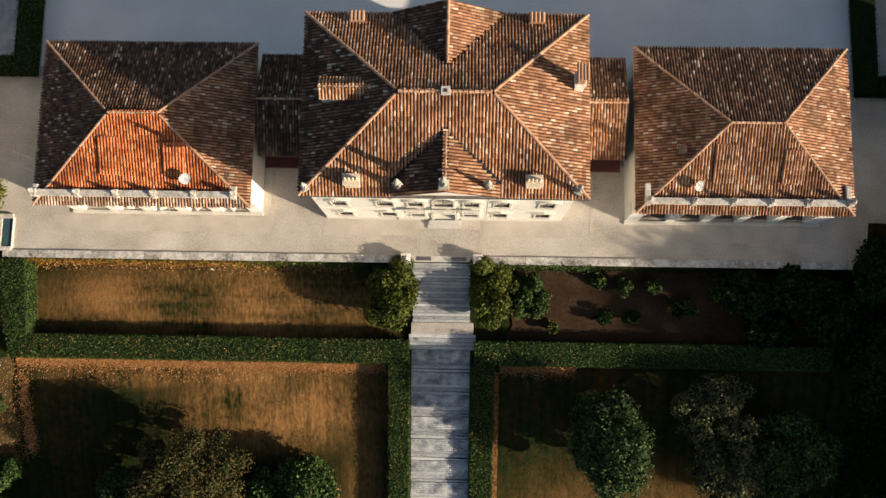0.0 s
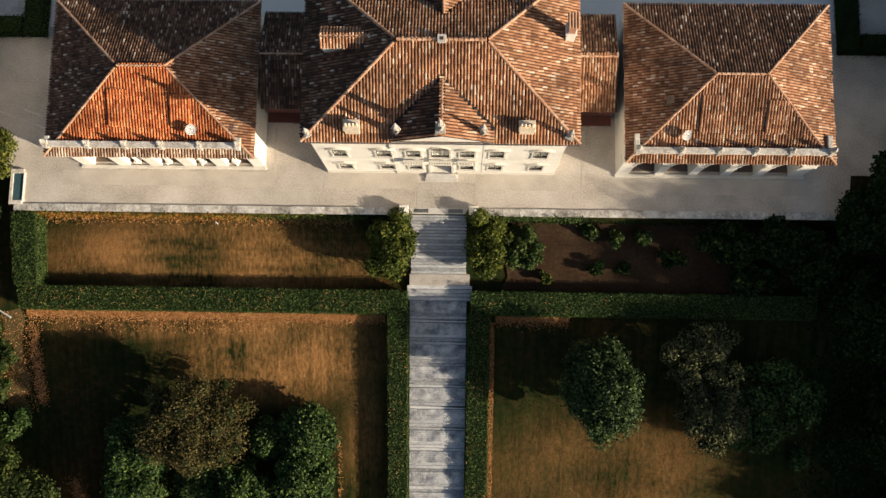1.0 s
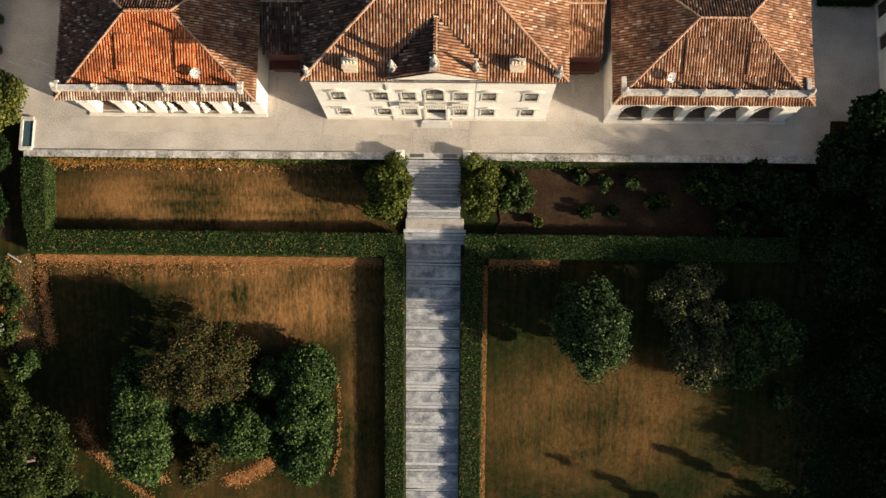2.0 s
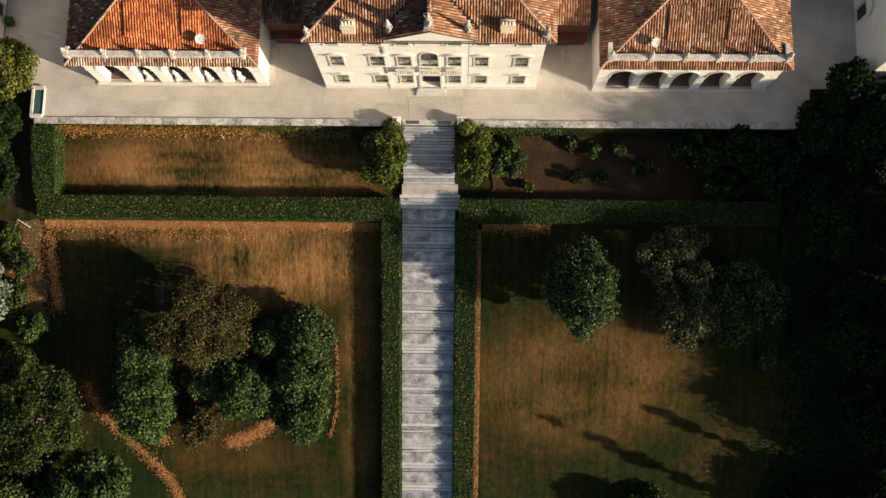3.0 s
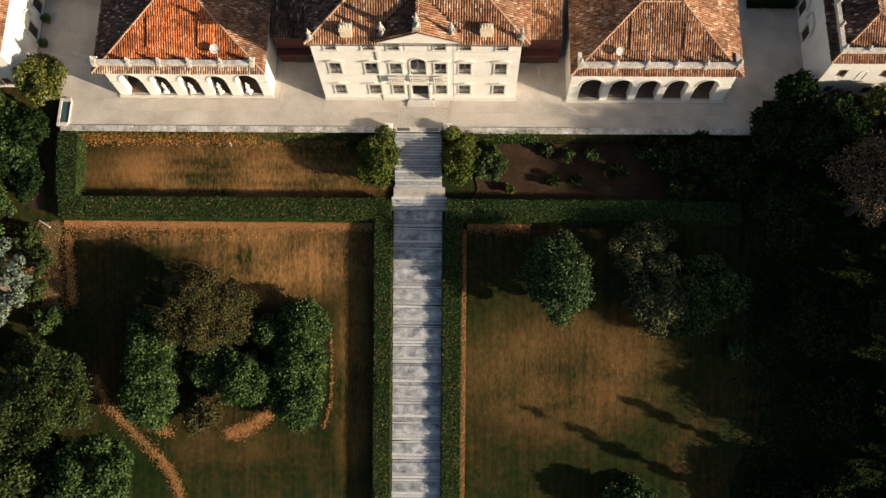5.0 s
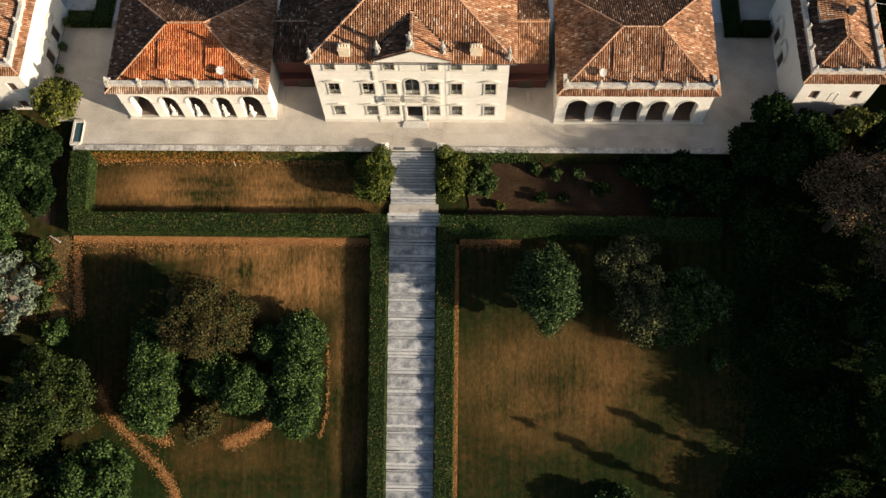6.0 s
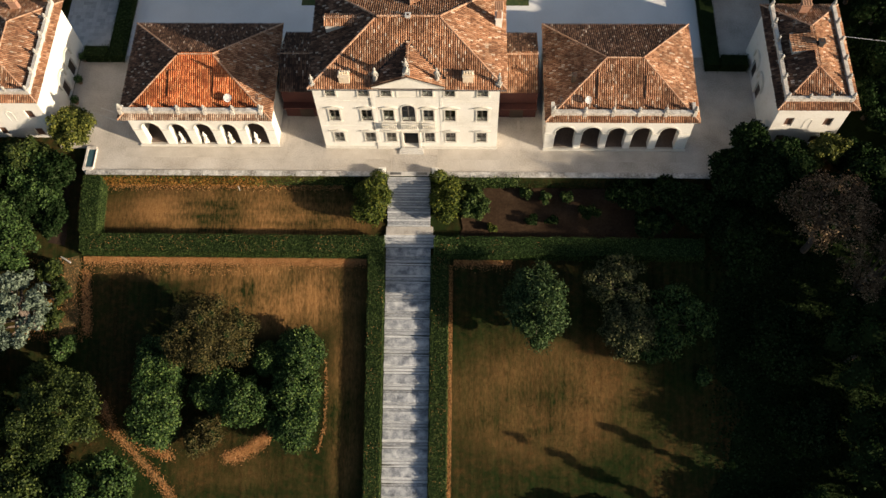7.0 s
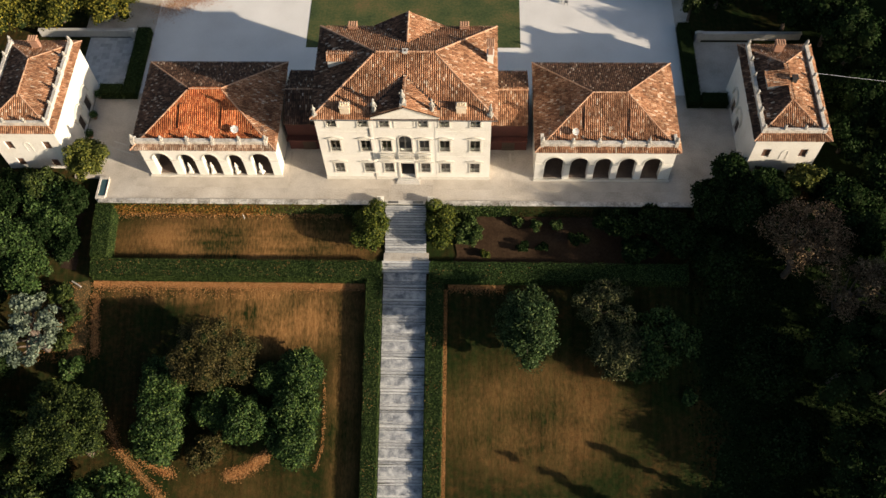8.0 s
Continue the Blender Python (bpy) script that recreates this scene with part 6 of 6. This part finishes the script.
def hedge_litter(x0, x1, y0, y1, ht, n, seed):
    r = np.random.default_rng(seed)
    px, py = r.uniform(x0, x1, n), r.uniform(y0, y1, n)
    keep = np.array([noise.noise((a * 0.35, b * 0.35, seed)) > -0.05 for a, b in zip(px, py)])
    px, py = px[keep], py[keep]
    p = np.stack([px, py, [foot(a, b) + ht + 0.06 for a, b in zip(px, py)]], 1)
    ob = leaves("fallen_leaves", p, np.tile((0.0, 0.0, 1.0), (len(px), 1)), 0.085, LITTER, None, seed)
    return tagged(ob, "orange leaves caught on top of the clipped hedge", "fallen leaves", kind="stuff")


hedge_litter(-38.0, -3.0, 2.75, 4.5, 1.6, 520, 221)
hedge_litter(-4.6, -2.9, -38.0, 2.5, 1.6, 420, 222)
hedge_litter(2.7, 4.55, -38.0, 2.5, 1.15, 420, 223)
hedge_litter(3.2, 16.0, 2.75, 4.5, 1.5, 110, 224)


def strip(name, pts, width, material, label):
    """A strip of bare ground that follows the slope along a curved line."""
    verts, faces = [], []
    for i, (x, y) in enumerate(pts):
        a, b = pts[max(0, i - 1)], pts[min(len(pts) - 1, i + 1)]
        dx, dy = b[0] - a[0], b[1] - a[1]
        ln = math.hypot(dx, dy)
        wob = width * (1 + 0.15 * math.sin(i * 2.1))
        for s in (-1, -0.33, 0.33, 1):
            px, py = x - dy / ln * wob * s / 2, y + dx / ln * wob * s / 2
            verts.append((px, py, ground_z(px, py) + (0.05 if abs(s) < 0.5 else -0.10)))
    for i in range(len(pts) - 1):
        for s in range(3):
            faces.append((4 * i + s, 4 * i + s + 1, 4 * i + s + 5, 4 * i + s + 4))
    ob = link_mesh(name, (verts, [], faces), material, smooth=True)
    return tagged(ob, label, "path", kind="structure")


PATH_DIRT = mat("leafy_path", [(0.042, 0.034, 0.015), (0.09, 0.066, 0.028), (0.15, 0.105, 0.046)], 0.5, 0.95, 7.0, 0.5)
PATH_DIRT.node_tree.nodes["Principled BSDF"].inputs["Specular IOR Level"].default_value = 0.05


def leaf_drift(pts, width, n, label, seed, size=0.10):
    """Fallen leaves scattered loosely along a line."""
    r = np.random.default_rng(seed)
    q = np.array(pts, float)
    i = r.integers(0, len(q) - 1, n)
    f = r.uniform(0, 1, (n, 1))
    xy = q[i] * (1 - f) + q[i + 1] * f + r.normal(0, width / 2.6, (n, 2))
    p = np.stack([xy[:, 0], xy[:, 1], [ground_z(a, b) + 0.08 for a, b in xy]], 1)
    p[:, 2] += np.abs(r.normal(0, 0.03, n))
    return tagged(leaves("fallen_leaves", p, np.tile((0.0, -0.3, 1.0), (n, 1)), size, LITTER, None, seed), label, "fallen leaves", kind="stuff")


side_path = [(-35.2, -13.6), (-34.76, -14.8), (-33.7, -16.7), (-31.95, -18.25), (-29.9, -20.2), (-27.95, -21.95), (-26.75, -23.5), (-26.0, -25.2), (-25.6, -27.0), (-25.5, -29.0), (-25.6, -31.0), (-25.8, -33.0)]
strip("side_path", side_path, 1.3, PATH_DIRT, "curved brown leaf-strewn garden path")
leaf_drift(side_path, 1.0, 4200, "brown leaves strewn over the curved path", 211)
leaf_drift([(-20.6, -19.3), (-19.0, -18.9), (-17.4, -18.0), (-15.8, -16.9)], 0.95, 3200, "orange leaf mulch along the bed's edge", 212)
leaf_drift([(-9.5, -8.5), (-9.3, -12.0), (-9.4, -16.0), (-10.2, -18.6)], 0.3, 450, "orange leaf mulch beside the shrubs", 213)
leaf_drift([(-31.0, -17.5), (-27.0, -19.2)], 0.9, 1500, "orange leaf mulch beside the shrubs", 214)
leaf_drift([(-36.0, 43.0), (-32.0, 46.0), (-28.0, 47.5)], 3.0, 6000, "reddish fallen leaves drifted on the gravel", 215)
leaf_drift([(-38.0, 1.0), (-37.6, -6.0)], 0.8, 2000, "fallen leaves along the lawn's edge", 216)
strip("worn_path", [(-42.0 + 0.3 * math.sin(i), 13.0 - i) for i in range(10)], 3.4, DIRT, "bare dark soil path beside the hedge")
strip("worn_path", [(-40.0 + 0.25 * math.sin(1.3 * i), 2.5 - i) for i in range(11)], 3.2, PATH_DIRT, "bare worn path beside the lawn")

# paler slab over the gravel: brightens the shade behind the house by colour
tagged(link_mesh("rear_court", box(-36.3, 35.6, 28.4, 51.8, -0.3, 0.005), mat("lightened_rear_gravel", [(0.60, 0.57, 0.53), (0.72, 0.69, 0.65), (0.80, 0.77, 0.73)], 0.2, 0.95, 7.0, 0.5, contrast=0.2)), "gravel court behind the villa, paled to lift its shade", "court", kind="structure")


def soil_bed(x0, x1, y0, y1):
    """Bare soil that follows the slope, with an uneven far end."""
    nx, ny = int((x1 - x0) / 0.8), int((y1 - y0) / 0.6)
    verts = []
    for j in range(ny + 1):
        for i in range(nx + 1):
            x, y = x0 + (x1 - x0) * i / nx, y0 + (y1 - y0) * j / ny
            x += 1.4 * noise.noise((y * 0.5, 2.0, 0.0)) * (i in (0, nx))
            verts.append((x, y, ground_z(x, y) + 0.09 + 0.04 * noise.noise((x * 0.8, y * 0.8, 5.0))))
    faces = [(j * (nx + 1) + i, j * (nx + 1) + i + 1, (j + 1) * (nx + 1) + i + 1, (j + 1) * (nx + 1) + i) for j in range(ny) for i in range(nx)]
    soil = mat("bed_soil", [(0.020, 0.012, 0.007), (0.043, 0.026, 0.015), (0.078, 0.050, 0.029)], 0.35, 0.95, 4.0, 0.5)
    soil.node_tree.nodes["Principled BSDF"].inputs["Specular IOR Level"].default_value = 0.05
    ob = link_mesh("planted_bed", (verts, [], faces), soil, smooth=True)
    return tagged(ob, "bare reddish-brown soil of the shaded terrace bed", "soil", kind="structure")


soil_bed(6.2, 31.0, 4.9, 11.0)
back_lawn = link_mesh("back_lawn", box(-14.9, 14.4, 36.5, 51.9, -0.1, 0.03), mat("shaded_lawn", [(0.018, 0.034, 0.006), (0.04, 0.062, 0.014), (0.085, 0.085, 0.022), (0.15, 0.09, 0.035)], 0.22, 0.95, 3.0, 0.5, coarse=0.65, contrast=0.17))
tagged(back_lawn, "dark green lawn behind the villa", "lawn", kind="structure")


def paved_court(x0, x1, y0, y1):
    c = thing("paved_court", "small court of grey stone slabs with grassy joints", "paving", kind="structure")
    part("bed", box(x0, x1, y0, y1, -0.1, 0.02), PLASTER_OLD, c)
    nx, ny = max(1, round((x1 - x0) / 0.55)), max(1, round((y1 - y0) / 0.55))
    dx, dy = (x1 - x0) / nx, (y1 - y0) / ny
    me = bpy.data.meshes.new("slab")
    bm = box(-dx / 2 + 0.014, dx / 2 - 0.014, -dy / 2 + 0.018, dy / 2 - 0.018, 0.0, 0.045, 0.01)
    bm.to_mesh(me)
    bm.free()
    me.materials.append(PAVING)
    for i in range(nx):
        for j in range(ny):
            s = new("slab", me)
            s.parent = c
            s.matrix_basis = pose(x0 + (i + 0.5) * dx, y0 + (j + 0.5) * dy, 0.0 + 0.004 * random.random(), 0, 0, random.uniform(-0.8, 0.8))


paved_court(-45.0, -38.4, 29.2, 38.2)
tagged(link_mesh("east_court", box(37.62, 45.0, 28.12, 37.6, -0.3, 0.01), GRAVEL), "pale gravel court beside the pavilion", "court", kind="structure")


def court_wall(x0, x1, y, end):
    w = thing("court_wall", "low plastered court wall with a stone coping", "wall", kind="structure")
    part("wall_body", box(x0, x1, y, y + 0.35, -0.1, 1.1), PLASTER_OLD, w)
    part("coping", box(x0 - 0.05, x1 + 0.05, y - 0.06, y + 0.41, 1.1, 1.24, 0.02), STONE, w)
    part("end_pier", box(end - 0.4, end + 0.4, y - 0.45, y - 0.07, -0.1, 1.9, 0.03), PLASTER_OLD, w)


court_wall(-52.0, -38.4, 38.4, -38.8)
court_wall(37.9, 52.0, 38.0, 38.3)


# near-black ground sheet laid where the grove only lies in shade
def grove_shade():
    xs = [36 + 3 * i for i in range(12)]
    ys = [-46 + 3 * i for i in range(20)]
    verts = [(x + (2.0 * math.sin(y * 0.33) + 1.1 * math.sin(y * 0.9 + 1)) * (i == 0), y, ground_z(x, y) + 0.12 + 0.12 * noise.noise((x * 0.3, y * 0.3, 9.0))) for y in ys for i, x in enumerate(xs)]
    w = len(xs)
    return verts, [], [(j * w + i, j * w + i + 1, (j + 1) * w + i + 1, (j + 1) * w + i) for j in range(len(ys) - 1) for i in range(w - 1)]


tagged(link_mesh("grove_shade", grove_shade(), L_CORE, smooth=True), "dark sheet for the shade under the grove of trees", "soil", kind="structure")
# second dark sheet, for the shade east of the pavilion
east_floor = link_mesh("grove_shade", box(50.4, 95.0, 11.3, 60.0, -0.5, 0.04), L_CORE)
tagged(east_floor, "dark sheet for the shade beyond the pavilion", "soil", kind="structure")
# dark leaves added over the sheet to deepen that shade
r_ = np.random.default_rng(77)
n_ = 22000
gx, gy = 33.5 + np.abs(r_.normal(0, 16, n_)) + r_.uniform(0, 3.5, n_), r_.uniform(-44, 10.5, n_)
tagged(leaves("ground_ivy", np.stack([gx, gy, [ground_z(a, b) + 0.35 for a, b in zip(gx, gy)]], 1), np.tile((0.0, 0.0, 1.0), (n_, 1)), 0.3, L_DARK, None, 78), "low dark leaves added to deepen the grove's shade", "ground cover", kind="stuff")


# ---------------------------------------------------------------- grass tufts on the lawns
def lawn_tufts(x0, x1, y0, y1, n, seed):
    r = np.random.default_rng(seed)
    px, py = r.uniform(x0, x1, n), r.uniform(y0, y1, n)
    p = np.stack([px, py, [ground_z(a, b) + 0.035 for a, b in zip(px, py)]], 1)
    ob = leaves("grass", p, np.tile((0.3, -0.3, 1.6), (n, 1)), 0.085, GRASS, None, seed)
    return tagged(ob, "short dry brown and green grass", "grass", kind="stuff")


lawn_tufts(-36.2, -2.9, 4.7, 11.0, 20000, 301)
lawn_tufts(-37.3, -4.7, -24.0, 2.6, 62000, 302)
lawn_tufts(4.8, 34.0, -26.0, 2.6, 50000, 303)
lawn_tufts(9.0, 33.0, 4.7, 10.9, 12000, 304)


# ---------------------------------------------------------------- small things round the pavilions and court
def potted_shrub(x, y, seed):
    t = thing("potted_shrub", "small dark shrub in a clay pot by the wall", "potted plant", "potted shrubs")
    t.location = (x, y, 0.0)
    bm = bmesh.new()
    lathe(bm, [(0.22, 0.0), (0.30, 0.40), (0.34, 0.42), (0.34, 0.48)], 0, 0, 0, 12)
    part("pot", bm, BRICK, t)
    r = np.random.default_rng(seed)
    d = r.normal(0, 1, (500, 3))
    d /= np.linalg.norm(d, axis=1)[:, None]
    leaves("foliage", d * r.uniform(0.3, 0.6, (500, 1)) + np.array((0, 0, 0.85)), d, 0.16, L_OAK, t, seed)


potted_shrub(-41.3, 24.2, 401)
potted_shrub(-41.2, 21.2, 402)
potted_shrub(-41.4, 27.6, 403)


def garden_chair(x, y, turn):
    c = thing("garden_chair", "small dark iron garden chair on the gravel", "chair", "garden chairs")
    c.matrix_basis = pose(x, y, 0.0, 0, 0, turn)
    part("seat", box(-0.24, 0.24, -0.24, 0.24, 0.42, 0.46, 0.01), IRON, c)
    part("backrest", box(-0.24, 0.24, 0.21, 0.25, 0.47, 0.92, 0.01), IRON, c)
    for sx in (-1, 1):
        for sy in (-1, 1):
            bm = bmesh.new()
            tube(bm, (sx * 0.21, sy * 0.21, 0.0), (sx * 0.2, sy * 0.2, 0.42), 0.018, 0.018, 6)
            part("leg", bm, IRON, c)


for x, y, t_ in ((15.6, 45.3, 20), (20.2, 45.2, -30), (20.9, 44.6, 80)):
    garden_chair(x, y, t_)


def roof_aerial(x, y, z, h):
    a = thing("roof_aerial", "thin metal television aerial on the roof", "aerial", "roof aerials")
    a.location = (x, y, z)
    bm = bmesh.new()
    tube(bm, (0, 0, -0.5), (0, 0, h), 0.03, 0.025, 6)
    part("mast", bm, IRON, a)
    for i in range(4):
        bm = bmesh.new()
        tube(bm, (-0.45 + 0.06 * i, -0.3 + 0.2 * i, h - 0.12), (0.45 - 0.06 * i, -0.3 + 0.2 * i, h - 0.12), 0.014, 0.014, 5)
        part("rod", bm, IRON, a)
    bm = bmesh.new()
    tube(bm, (0, -0.4, h - 0.12), (0, 0.4, h - 0.12), 0.018, 0.018, 5)
    part("boom", bm, IRON, a)


roof_aerial(43.2, 25.4, 9.3, 1.3)
roof_aerial(-46.0, 23.4, 9.6, 1.4)
roof_aerial(-16.9, 16.7, 6.9, 1.2)
roof_aerial(17.0, 16.6, 6.8, 1.2)
chimney(45.6, 22.6, 9.75, 0.6, 0.6, 0.75, LEAD, "", "small dark square roof vent")
bm = bmesh.new()
tube(bm, (48.8, 24.5, 9.0), (72.0, 20.5, 9.5), 0.018, 0.018, 5)
tagged(link_mesh("overhead_wire", bm, METAL), "thin pale overhead wire running from the pavilion", "wire")

bm = bmesh.new()
tube(bm, (0, 0, -0.2), (0, 0.03, 0.95), 0.05, 0.04, 6)
stake = tagged(link_mesh("garden_stake", bm, PLASTER_OLD), "pale wooden stake standing in the upper lawn", "stake")
stake.location = (-20.4, 10.55, ground_z(-20.4, 10.55))
for x, y, ln, turn in ((-40.6, 2.2, 1.5, 150), (-42.6, -0.6, 1.1, 155), (-41.0, -0.9, 1.0, 140), (-41.6, -2.4, 1.2, 150)):
    bm = bmesh.new()
    tube(bm, (-ln / 2, 0, 0.1), (ln / 2, 0, 0.14), 0.09, 0.07, 7)
    log = tagged(link_mesh("cut_branch", bm, PLASTER_OLD), "pale cut branch lying beside the worn path", "branch", "cut branches")
    log.matrix_basis = pose(x, y, ground_z(x, y) + 0.05, 0, 0, turn)
